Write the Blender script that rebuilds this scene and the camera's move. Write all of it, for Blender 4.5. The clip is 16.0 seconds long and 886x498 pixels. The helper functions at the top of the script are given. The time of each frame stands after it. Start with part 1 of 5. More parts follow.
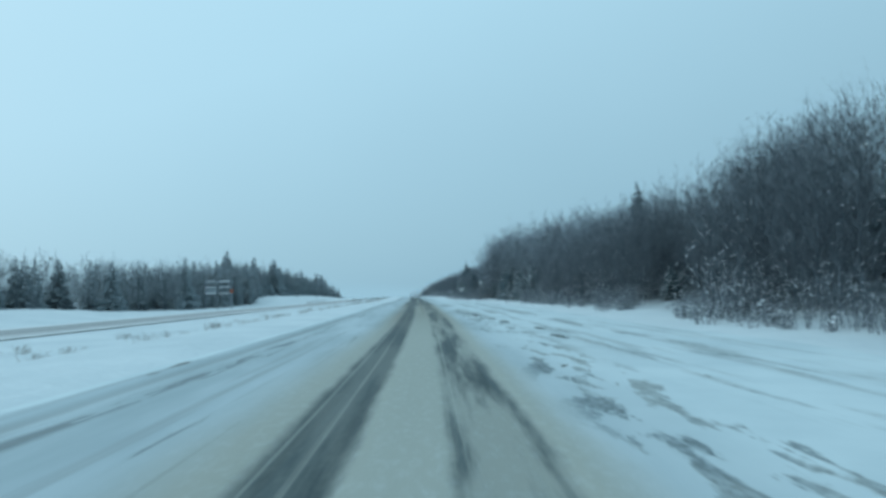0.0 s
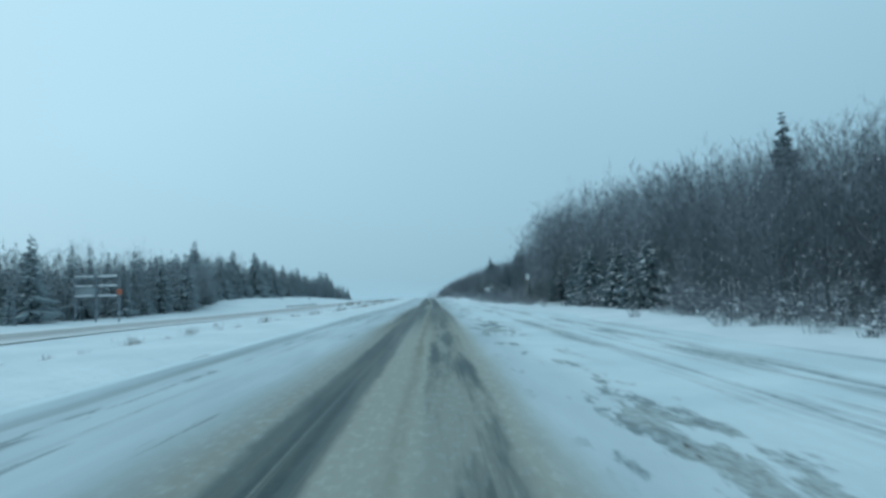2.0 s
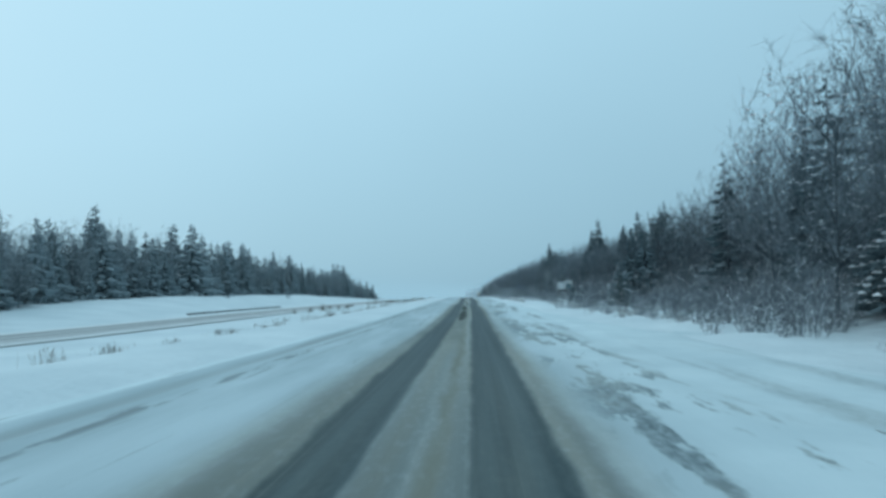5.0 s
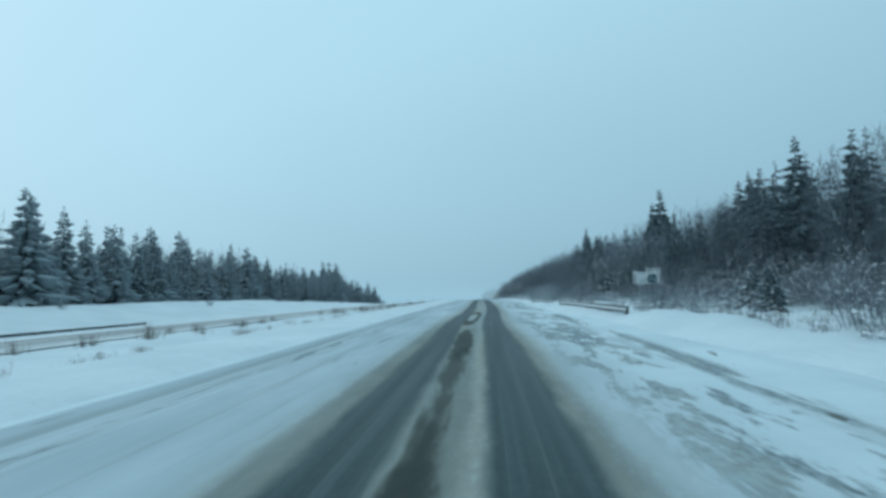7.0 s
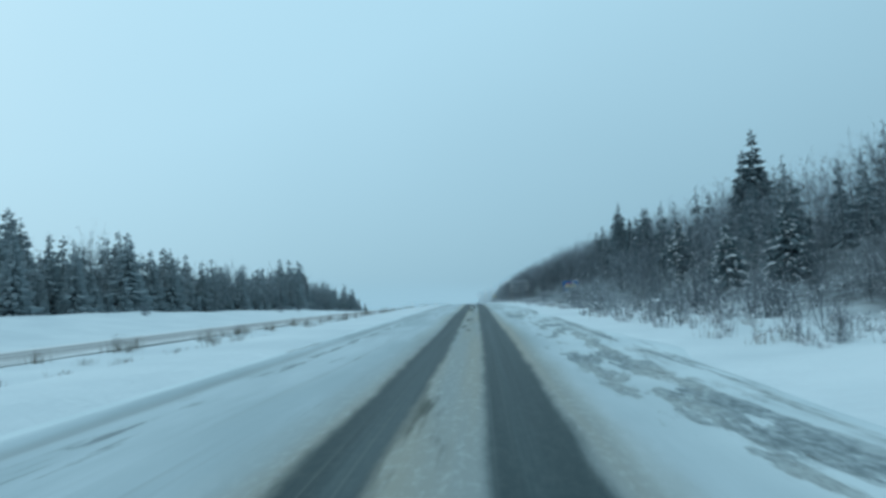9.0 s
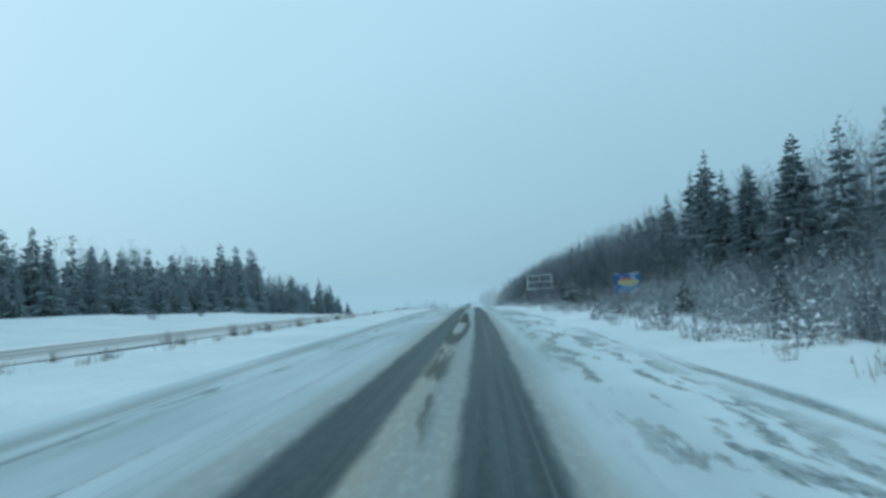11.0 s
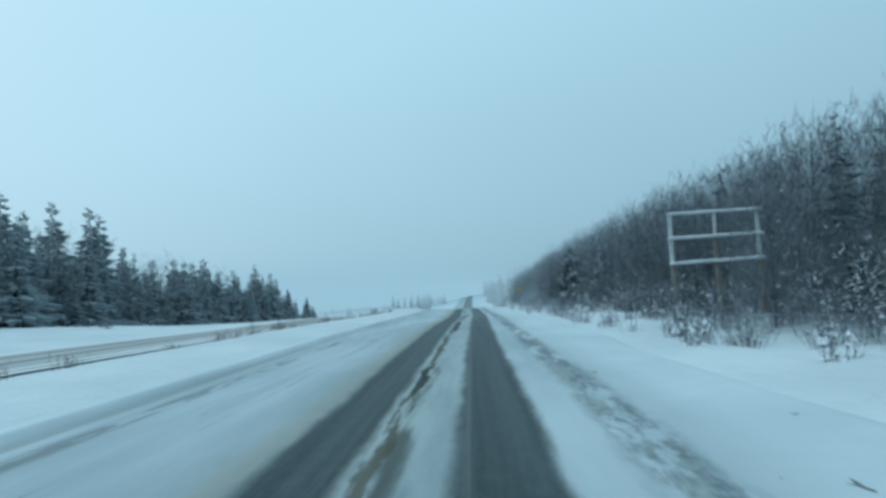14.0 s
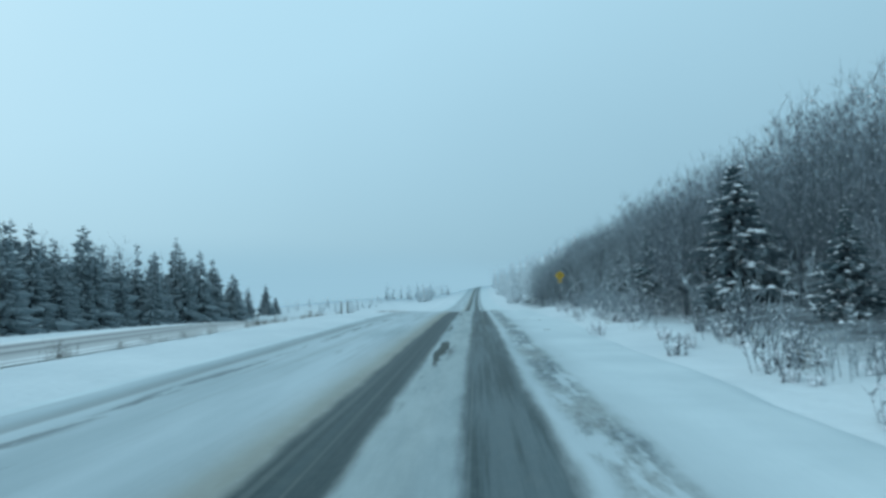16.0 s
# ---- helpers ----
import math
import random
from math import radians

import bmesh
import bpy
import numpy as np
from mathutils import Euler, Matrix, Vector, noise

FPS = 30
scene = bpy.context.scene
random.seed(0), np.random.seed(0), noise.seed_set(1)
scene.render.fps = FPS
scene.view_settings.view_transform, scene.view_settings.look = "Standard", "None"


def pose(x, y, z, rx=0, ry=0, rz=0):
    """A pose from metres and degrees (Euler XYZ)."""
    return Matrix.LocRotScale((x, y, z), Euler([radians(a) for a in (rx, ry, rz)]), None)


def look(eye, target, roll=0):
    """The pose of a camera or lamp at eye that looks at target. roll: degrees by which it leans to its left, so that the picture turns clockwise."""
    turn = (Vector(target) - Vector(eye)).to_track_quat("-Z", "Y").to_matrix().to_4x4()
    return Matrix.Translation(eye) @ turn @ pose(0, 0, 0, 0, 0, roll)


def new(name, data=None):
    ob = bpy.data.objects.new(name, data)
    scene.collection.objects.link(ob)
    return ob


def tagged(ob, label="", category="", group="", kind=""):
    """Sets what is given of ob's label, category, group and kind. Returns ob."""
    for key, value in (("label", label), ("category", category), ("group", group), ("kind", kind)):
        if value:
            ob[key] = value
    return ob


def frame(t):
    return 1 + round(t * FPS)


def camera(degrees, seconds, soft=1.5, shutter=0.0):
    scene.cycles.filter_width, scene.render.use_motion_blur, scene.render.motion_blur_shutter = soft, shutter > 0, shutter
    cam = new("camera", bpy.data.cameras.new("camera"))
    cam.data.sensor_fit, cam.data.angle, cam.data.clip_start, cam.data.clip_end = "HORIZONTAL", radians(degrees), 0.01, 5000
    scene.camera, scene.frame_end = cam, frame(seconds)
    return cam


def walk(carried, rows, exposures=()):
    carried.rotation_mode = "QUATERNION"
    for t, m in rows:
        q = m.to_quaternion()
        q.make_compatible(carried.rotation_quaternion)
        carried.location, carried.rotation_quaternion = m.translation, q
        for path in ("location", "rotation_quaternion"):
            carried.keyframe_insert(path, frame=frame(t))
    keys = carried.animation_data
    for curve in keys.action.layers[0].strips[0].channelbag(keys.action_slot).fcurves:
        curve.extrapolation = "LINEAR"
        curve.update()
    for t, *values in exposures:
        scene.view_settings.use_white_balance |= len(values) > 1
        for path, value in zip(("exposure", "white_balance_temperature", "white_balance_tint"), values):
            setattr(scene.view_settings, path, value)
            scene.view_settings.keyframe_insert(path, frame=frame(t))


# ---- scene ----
PATH = [
    (0.0, pose(-0.86, -0.00, 1.499, 93.61, 1.18, -2.20)),
    (0.5, pose(-0.57, 12.03, 1.516, 93.69, 1.15, -2.16)),
    (1.0, pose(-0.31, 24.07, 1.531, 93.80, 1.37, -2.06)),
    (1.5, pose(-0.08, 36.12, 1.559, 93.83, 1.43, -1.73)),
    (2.0, pose(0.09, 48.19, 1.573, 93.66, 1.42, -0.70)),
    (2.5, pose(0.18, 60.30, 1.574, 93.64, 1.32, 0.24)),
    (3.0, pose(0.18, 72.47, 1.582, 93.67, 1.17, 0.73)),
    (3.5, pose(0.11, 84.67, 1.609, 93.67, 1.30, 1.21)),
    (4.0, pose(-0.01, 96.89, 1.599, 93.57, 1.13, 1.63)),
    (6.5, pose(-0.11, 158.30, 1.325, 93.66, 1.45, 3.88)),
    (7.0, pose(-0.25, 170.55, 1.357, 93.74, 1.90, 3.93)),
    (7.5, pose(-0.39, 182.78, 1.416, 93.88, 2.18, 3.98)),
    (8.0, pose(-0.48, 194.98, 1.479, 93.87, 2.62, 3.98)),
    (8.5, pose(-0.52, 207.17, 1.512, 93.71, 3.10, 3.86)),
    (9.0, pose(-0.55, 219.35, 1.531, 93.87, 2.76, 3.62)),
    (11.5, pose(-1.16, 280.19, 1.597, 93.70, 2.05, 3.83)),
    (12.0, pose(-1.41, 292.35, 1.601, 93.65, 2.32, 3.80)),
    (12.5, pose(-1.68, 304.51, 1.567, 93.56, 2.47, 3.73)),
    (13.0, pose(-1.93, 316.68, 1.519, 93.31, 2.50, 3.74)),
    (13.5, pose(-2.16, 328.86, 1.471, 93.21, 2.52, 3.81)),
    (14.0, pose(-2.39, 341.05, 1.402, 93.08, 2.42, 3.99)),
    (14.5, pose(-2.65, 353.25, 1.297, 92.71, 2.42, 4.24)),
    (15.0, pose(-2.92, 365.47, 1.146, 92.63, 2.17, 4.40)),
    (15.5, pose(-3.24, 377.69, 0.946, 92.49, 1.96, 4.50)),
    (16.0, pose(-3.57, 389.93, 0.711, 92.32, 1.45, 4.68)),
]
cam = camera(64.77, 16.0, soft=3.35, shutter=0.07)
walk(cam, PATH)

# ---- sky and light ----
world = bpy.data.worlds.new("overcast_sky")
scene.world = world
world.use_nodes = True
wn, wl = world.node_tree.nodes, world.node_tree.links
back = wn["Background"]
sky = wn.new("ShaderNodeTexSky")
sky.sky_type = "NISHITA"
sky.sun_disc = False
sky.sun_elevation, sky.sun_rotation = radians(32), radians(-60)
sky.dust_density = 4.0
dim = wn.new("ShaderNodeVectorMath")
dim.operation = "SCALE"
dim.inputs["Scale"].default_value = 0.08
wl.new(sky.outputs[0], dim.inputs[0])
way = wn.new("ShaderNodeTexCoord")
axes = wn.new("ShaderNodeSeparateXYZ")
wl.new(way.outputs["Generated"], axes.inputs[0])
# the cloud deck: dull at the horizon, brighter overhead, brightest to the west
side = wn.new("ShaderNodeMath")
side.operation = "MULTIPLY_ADD"
side.inputs[1].default_value, side.inputs[2].default_value = -0.36, 0.08
wl.new(axes.outputs["X"], side.inputs[0])
mott = wn.new("ShaderNodeTexNoise")
mott.inputs["Scale"].default_value, mott.inputs["Detail"].default_value = 2.2, 3.0
wl.new(way.outputs["Generated"], mott.inputs["Vector"])
lump = wn.new("ShaderNodeMath")
lump.operation = "MULTIPLY_ADD"
lump.inputs[1].default_value, lump.inputs[2].default_value = 0.10, -0.05
wl.new(mott.outputs["Fac"], lump.inputs[0])
up1 = wn.new("ShaderNodeMath")
wl.new(axes.outputs["Z"], up1.inputs[0])
wl.new(side.outputs[0], up1.inputs[1])
up2 = wn.new("ShaderNodeMath")
wl.new(up1.outputs[0], up2.inputs[0])
wl.new(lump.outputs[0], up2.inputs[1])
deck = wn.new("ShaderNodeValToRGB")
deck.color_ramp.elements[0].position, deck.color_ramp.elements[0].color = 0.0, (0.262, 0.462, 0.590, 1)
deck.color_ramp.elements[1].position, deck.color_ramp.elements[1].color = 1.0, (0.535, 0.86, 1.03, 1)
low = deck.color_ramp.elements.new(0.10)
low.color = (0.312, 0.545, 0.682, 1)
mid = deck.color_ramp.elements.new(0.46)
mid.color = (0.44, 0.735, 0.90, 1)
wl.new(up2.outputs[0], deck.inputs["Fac"])
veil = wn.new("ShaderNodeMix")
veil.data_type = "RGBA"
veil.inputs["Factor"].default_value = 0.93
wl.new(dim.outputs[0], veil.inputs["A"])
wl.new(deck.outputs[0], veil.inputs["B"])
wl.new(veil.outputs["Result"], back.inputs["Color"])
back.inputs["Strength"].default_value = 1.0

sun = new("sun", bpy.data.lights.new("sun", "SUN"))
sun.data.energy, sun.data.angle, sun.data.color = 0.5, radians(40), (0.85, 0.95, 1.0)
sun.matrix_world = look((-60, 30, 60), (0, 60, 0))

# ---- materials ----
def material(name, colour, rough=0.7, vary=0.25, scale=3.0, fine=40.0, bump=0.2, second=None, metal=0.0, tint=0.0, spread=0.5):
    """A surface with coarse and fine variation; second: a colour that comes in as patches."""
    m = bpy.data.materials.new(name)
    m.use_nodes = True
    n, l = m.node_tree.nodes, m.node_tree.links
    p = n["Principled BSDF"]
    p.inputs["Roughness"].default_value, p.inputs["Metallic"].default_value = rough, metal
    p.inputs["Specular IOR Level"].default_value = 0.3
    pos = n.new("ShaderNodeTexCoord")
    big = n.new("ShaderNodeTexNoise")
    big.inputs["Scale"].default_value, big.inputs["Detail"].default_value = scale, 4.0
    small = n.new("ShaderNodeTexNoise")
    small.inputs["Scale"].default_value, small.inputs["Detail"].default_value = fine, 3.0
    l.new(pos.outputs["Object"], big.inputs["Vector"])
    l.new(pos.outputs["Object"], small.inputs["Vector"])
    ramp = n.new("ShaderNodeValToRGB")
    other = second or tuple(c * (1 - vary) for c in colour)
    ramp.color_ramp.elements[0].position, ramp.color_ramp.elements[0].color = spread - 0.14, (*other, 1)
    ramp.color_ramp.elements[1].position, ramp.color_ramp.elements[1].color = spread + 0.14, (*colour, 1)
    l.new(big.outputs["Fac"], ramp.inputs["Fac"])
    shade = n.new("ShaderNodeMapRange")
    shade.inputs["To Min"].default_value, shade.inputs["To Max"].default_value = 1 - vary, 1 + vary
    l.new(small.outputs["Fac"], shade.inputs["Value"])
    mul = n.new("ShaderNodeVectorMath")
    mul.operation = "SCALE"
    l.new(ramp.outputs[0], mul.inputs[0])
    l.new(shade.outputs[0], mul.inputs["Scale"])
    out = mul.outputs[0]
    if tint:
        info = n.new("ShaderNodeObjectInfo")
        rng = n.new("ShaderNodeMapRange")
        rng.inputs["To Min"].default_value, rng.inputs["To Max"].default_value = 1 - tint, 1 + tint
        l.new(info.outputs["Random"], rng.inputs["Value"])
        mul2 = n.new("ShaderNodeVectorMath")
        mul2.operation = "SCALE"
        l.new(out, mul2.inputs[0])
        l.new(rng.outputs[0], mul2.inputs["Scale"])
        out = mul2.outputs[0]
    l.new(out, p.inputs["Base Color"])
    if bump:
        b = n.new("ShaderNodeBump")
        b.inputs["Strength"].default_value, b.inputs["Distance"].default_value = bump, 0.03
        l.new(small.outputs["Fac"], b.inputs["Height"])
        l.new(b.outputs[0], p.inputs["Normal"])
    return m


M_SNOWLOAD = material("snow_load", (0.78, 0.81, 0.84), 0.8, 0.08, 2.0, 15.0, 0.3)
M_BARK = material("grey_bark", (0.120, 0.142, 0.158), 0.9, 0.25, 1.5, 14.0, 0.5, second=(0.084, 0.100, 0.113), tint=0.25)
M_TWIG = material("bare_twigs", (0.173, 0.197, 0.221), 0.9, 0.12, 0.3, 9.0, 0, second=(0.128, 0.149, 0.170), tint=0.10)
# rime on the brush; on distant trees this paler tone paints haze
M_RIME_HAZE = material("rime_haze_twigs", (0.315, 0.36, 0.385), 0.9, 0.2, 0.4, 7.0, 0, second=(0.215, 0.248, 0.268))
# twig colour lightened to imitate haze over mid-distance woods
M_GREYTWIG = material("haze_lightened_twigs", (0.257, 0.292, 0.325), 0.9, 0.15, 0.4, 8.0, 0, second=(0.188, 0.217, 0.245))
# near the sky's tone, so that far woods look dissolved in haze
M_FARWOOD = material("haze_pale_wood", (0.68, 0.72, 0.74), 0.9, 0.08, 0.2, 5.0, 0, second=(0.60, 0.64, 0.66))
M_NEEDLE = material("spruce_needles", (0.145, 0.191, 0.211), 0.8, 0.15, 1.2, 12.0, 0, second=(0.107, 0.147, 0.165), tint=0.15)
# paler copy of the needle colour that paints haze onto distant spruces
M_NEEDLE_HAZE = material("haze_pale_spruce_needles", (0.285, 0.338, 0.36), 0.85, 0.10, 0.5, 9.0, 0, second=(0.24, 0.287, 0.308), tint=0.08)
M_STRAW = material("dry_weeds", (0.25, 0.225, 0.19), 0.9, 0.25, 3.0, 20.0, 0, second=(0.17, 0.16, 0.15), tint=0.3)
M_STEEL = material("galvanised_steel", (0.14, 0.15, 0.155), 0.45, 0.2, 2.0, 30.0, 0.1, second=(0.13, 0.13, 0.13), metal=0.6)
M_POST = material("weathered_timber", (0.20, 0.185, 0.17), 0.85, 0.25, 2.0, 25.0, 0.4, second=(0.12, 0.11, 0.10))
M_ICEBAR = material("rime_coated_timber", (0.62, 0.66, 0.68), 0.7, 0.15, 2.5, 22.0, 0.4, second=(0.42, 0.44, 0.45))
M_BLUE = material("blue_paint", (0.022, 0.16, 0.44), 0.5, 0.12, 1.0, 12.0, 0.05)
M_YELLOW = material("faded_yellow_paint", (0.62, 0.52, 0.26), 0.6, 0.12, 2.0, 12.0, 0)
M_RED = material("faded_red_paint", (0.52, 0.16, 0.19), 0.6, 0.15, 3.0, 16.0, 0)
M_WHITE = material("white_paint", (0.72, 0.74, 0.74), 0.6, 0.06, 1.2, 12.0, 0.05, second=(0.62, 0.65, 0.66))
M_PALE = material("pale_blue_paint", (0.36, 0.50, 0.58), 0.6, 0.1, 1.6, 14.0, 0)
M_GREEN = material("dark_green_paint", (0.012, 0.085, 0.10), 0.5, 0.15, 2.0, 16.0, 0)
M_DARK = material("dark_lettering", (0.10, 0.12, 0.13), 0.7, 0.2, 4.0, 20.0, 0)
M_ORANGE = material("orange_paint", (0.48, 0.15, 0.09), 0.6, 0.1, 4.0, 20.0, 0)
M_SIGNYELLOW = material("warning_sign_yellow", (0.62, 0.36, 0.03), 0.5, 0.08, 3.0, 20.0, 0)
M_PAINTLINE = material("worn_road_paint", (0.38, 0.41, 0.41), 0.7, 0.2, 3.0, 25.0, 0.1, second=(0.22, 0.235, 0.235))
M_ROCK = material("dark_stone", (0.06, 0.062, 0.065), 0.8, 0.3, 3.0, 18.0, 0.4)


# ---- the lie of the land ----
STEP = 5.0
YS = np.arange(-120.0, 1601.0, STEP)


def smooth(a, n):
    k = np.hanning(2 * n + 3)
    return np.convolve(np.pad(a, n + 1, mode="edge"), k / k.sum(), mode="valid")


TANGENT = np.interp(YS, [-100, 0, 60, 200, 260, 310, 360, 400, 470, 560, 700, 900],
                    [.03, .022, 0, -.006, -.010, -.02, -.03, -.035, -.037, -.036, -.03, -.02])
AXIS = np.concatenate([[0], np.cumsum((TANGENT[1:] + TANGENT[:-1]) / 2 * STEP)])
AXIS -= np.interp(60, YS, AXIS)
LEVEL = smooth(np.interp(YS, [0, 60, 100, 130, 158, 190, 220, 285, 305, 330, 353, 378, 390, 410, 430, 440, 455, 470, 500, 540, 600, 690, 790, 910, 1200, 1600],
                         [0, .06, .08, -.05, -.14, -.06, .03, .1, .07, -.04, -.2, -.52, -.78, -1.18, -1.54, -1.78, -2.5, -3.4, -4.9, -6.2, -7.4, -7.8, -7.6, -7.2, -6.5, -6.0]), 2)
EDGE = smooth(np.interp(YS, [0, 40, 75, 100, 115, 128, 160, 200, 235, 300, 360, 395, 420, 440, 458, 500, 700],
                        [11.6, 12.0, 11.4, 11.2, 11.2, 10.0, 9.0, 7.7, 6.8, 6.4, 5.9, 5.2, 5.2, 6.8, 8.6, 9.0, 10]), 1)
FLAT = smooth(np.interp(YS, [55, 70, 112, 126, 140, 165, 250, 270, 285, 305, 385, 415, 450], [0, 3.5, 3.5, 0.5, 0, 5, 5, 3, 4, 9, 9, 3, 1.5]), 2)
OTHER = smooth(np.interp(YS, [0, 120, 200, 260, 310, 380, 450, 560], [-26.5, -25.5, -24.8, -23, -20.5, -18.3, -18, -20]), 3)
BANK = smooth(np.interp(YS, [0, 75, 100, 150, 180, 220, 290, 330, 380, 400, 418, 434, 460, 500, 600, 800, 1000],
                        [1, .8, -.2, -.2, .6, 1.5, 1.6, .9, 0, -.8, -1.3, -3.4, -5.2, -7, -7.5, -5, -2]), 2)


def axis(y):
    return np.interp(y, YS, AXIS)


def level(y):
    return np.interp(y, YS, LEVEL)


def edge(y):
    return np.interp(y, YS, EDGE)


def rim(y):
    """The ragged outer edge of the ploughed width."""
    return 0.30 * np.sin(y / 7.3) + 0.22 * np.sin(y / 2.9 + 1.0) + 0.10 * np.sin(y / 1.1)


def lip(y):
    """Where the ploughed width ends on the wooded side."""
    return np.maximum(edge(y) + rim(y) - 2.4, 4.5 + 0.5 * rim(y))


def ease(a):
    a = np.clip(a, 0, 1)
    return a * a * (3 - 2 * a)


def wave(x, y, s, seed=0.0):
    """Cheap rolling unevenness, about -1 to 1, with bumps about s metres apart."""
    a = np.sin(x / s * 2.1 + 1.3 * np.sin(y / s * 0.9 + seed) + seed)
    b = np.sin(y / s * 1.7 + 1.1 * np.sin(x / s * 1.3 - seed) + 2 * seed)
    c = np.sin((x + 0.7 * y) / s * 3.1 + seed) * np.sin((y - 0.6 * x) / s * 2.7)
    return (a * b + 0.6 * c + 0.4 * a) / 2.0


def land(x, y):
    """Height of the snow-covered ground."""
    x, y = np.asarray(x, float), np.asarray(y, float)
    u = x - axis(y)
    z = level(y)
    e = edge(y)
    right = np.maximum(u - e - np.interp(y, YS, FLAT), 0)
    grow = 1 + ease((y - 480) / 350) * 0.9
    hill = right * right / (right + 5.0) * 0.27
    hill = np.where(right > 45, 10.9 + 22 * (1 - np.exp(-(right - 45) / 90)), hill) * grow
    rough = ease((u - np.maximum(e - 3.5, 4.2)) / 3.0) * (1 - ease((u - e - 30) / 20))
    hill = hill + rough * (0.16 * wave(x, y, 1.9, 0.4) + 0.24 * wave(x, y, 4.7, 1.9)) * ease((y - 90) / 60)
    hill = hill + 0.13 * ease((u - lip(y) + 0.2) / 2.6) * ease((y - 20) / 40)
    hill = hill + 0.42 * np.exp(-((u - 6.3) / 1.5) ** 2) * ease((y - 178) / 14) * ease((236 - y) / 10)
    v = -u
    c = -np.interp(y, YS, OTHER)
    low = z - 0.5
    f1 = ease((v - 9.3) / 4.0)
    left = z + 0.10 * ease((v - 5.6) / 2) * (1 - f1) - 0.5 * f1
    f2 = ease((v - c - 4.4) / np.maximum(44 - c - 4.4, 6))
    bank = np.interp(y, YS, BANK)
    left = left * (1 - f2) + bank * f2
    left = left + 0.05 * wave(x, y, 2.3, 0.9) * f1 * (1 - ease((v - c + 6) / 1.5)) + 0.22 * wave(x, y, 5.3, 2.2) * f2
    left = left + np.maximum(v - 90, 0) * 0.02
    return np.where(u > 0, z + hill, left)


def height(x, y):
    return float(land(x, y))


# ---- mesh helpers ----
def mesh_of(name, verts, faces, mats, index=None, uv=None, flat=False):
    """A mesh out of arrays; faces: (n, 3) or (n, 4)."""
    verts, faces = np.asarray(verts, np.float32), np.asarray(faces, np.int32)
    me = bpy.data.meshes.new(name)
    me.vertices.add(len(verts))
    me.vertices.foreach_set("co", verts.ravel())
    k = faces.shape[1]
    me.loops.add(faces.size)
    me.loops.foreach_set("vertex_index", faces.ravel())
    me.polygons.add(len(faces))
    me.polygons.foreach_set("loop_start", np.arange(0, faces.size, k, dtype=np.int32))
    me.polygons.foreach_set("loop_total", np.full(len(faces), k, np.int32))
    if index is not None:
        me.polygons.foreach_set("material_index", np.asarray(index, np.int32))
    if uv is not None:
        lay = me.uv_layers.new(name="lanes")
        lay.data.foreach_set("uv", np.asarray(uv, np.float32)[faces.ravel()].ravel())
    for m in mats if isinstance(mats, (list, tuple)) else [mats]:
        me.materials.append(m)
    me.update(calc_edges=True)
    me.polygons.foreach_set("use_smooth", np.full(len(faces), not flat))
    return me


def part(name, data, parent, label="", mat=None):
    if isinstance(data, bmesh.types.BMesh):
        me = bpy.data.meshes.new(name)
        data.to_mesh(me)
        data.free()
        me.materials.append(mat)
        data = me
    ob = new(name, data)
    ob.parent = parent
    return tagged(ob, label)


def box_into(bm, x0, x1, y0, y1, z0, z1, bevel=0.0):
    made = bmesh.ops.create_cube(bm, size=1.0)["verts"]
    for v in made:
        v.co = Vector((x0 if v.co.x < 0 else x1, y0 if v.co.y < 0 else y1, z0 if v.co.z < 0 else z1))
    if bevel:
        bmesh.ops.bevel(bm, geom=list({e for v in made for e in v.link_edges}), offset=bevel, segments=1, affect="EDGES")


def box(x0, x1, y0, y1, z0, z1, bevel=0.0):
    bm = bmesh.new()
    box_into(bm, x0, x1, y0, y1, z0, z1, bevel)
    return bm


def pole(r0, r1, z0, z1, sides=8, lean=0.0):
    """A tapering round post."""
    bm = bmesh.new()
    rings = []
    for k, (r, z) in enumerate(((r0, z0), ((r0 * 2 + r1) / 3, z0 + (z1 - z0) * 0.35), (r1, z1))):
        rings.append([bm.verts.new((r * math.cos(2 * math.pi * i / sides) + lean * (z - z0), r * math.sin(2 * math.pi * i / sides), z)) for i in range(sides)])
    for a, b in zip(rings, rings[1:]):
        for i in range(sides):
            bm.faces.new((a[i], a[(i + 1) % sides], b[(i + 1) % sides], b[i]))
    bm.faces.new(rings[-1])
    bm.faces.new(rings[0][::-1])
    return bm


def empty(name, m, label, category, group=""):
    ob = new(name)
    ob.empty_display_size = 0.2
    ob.matrix_world = m
    return tagged(ob, label, category, group)


# ---- the ground ----
def stations():
    u = list(np.arange(-14, 10.01, 0.5)) + list(np.arange(-46, -14, 1.0)) + list(np.arange(10.5, 60, 1.2))
    u += [-2600, -1600, -900, -500, -300, -200, -150, -120, -100, -85, -72, -62, -54, -50, 64, 70, 80, 95, 115, 140, 180, 240, 330, 500, 900, 1600, 2600]
    return np.array(sorted(u))


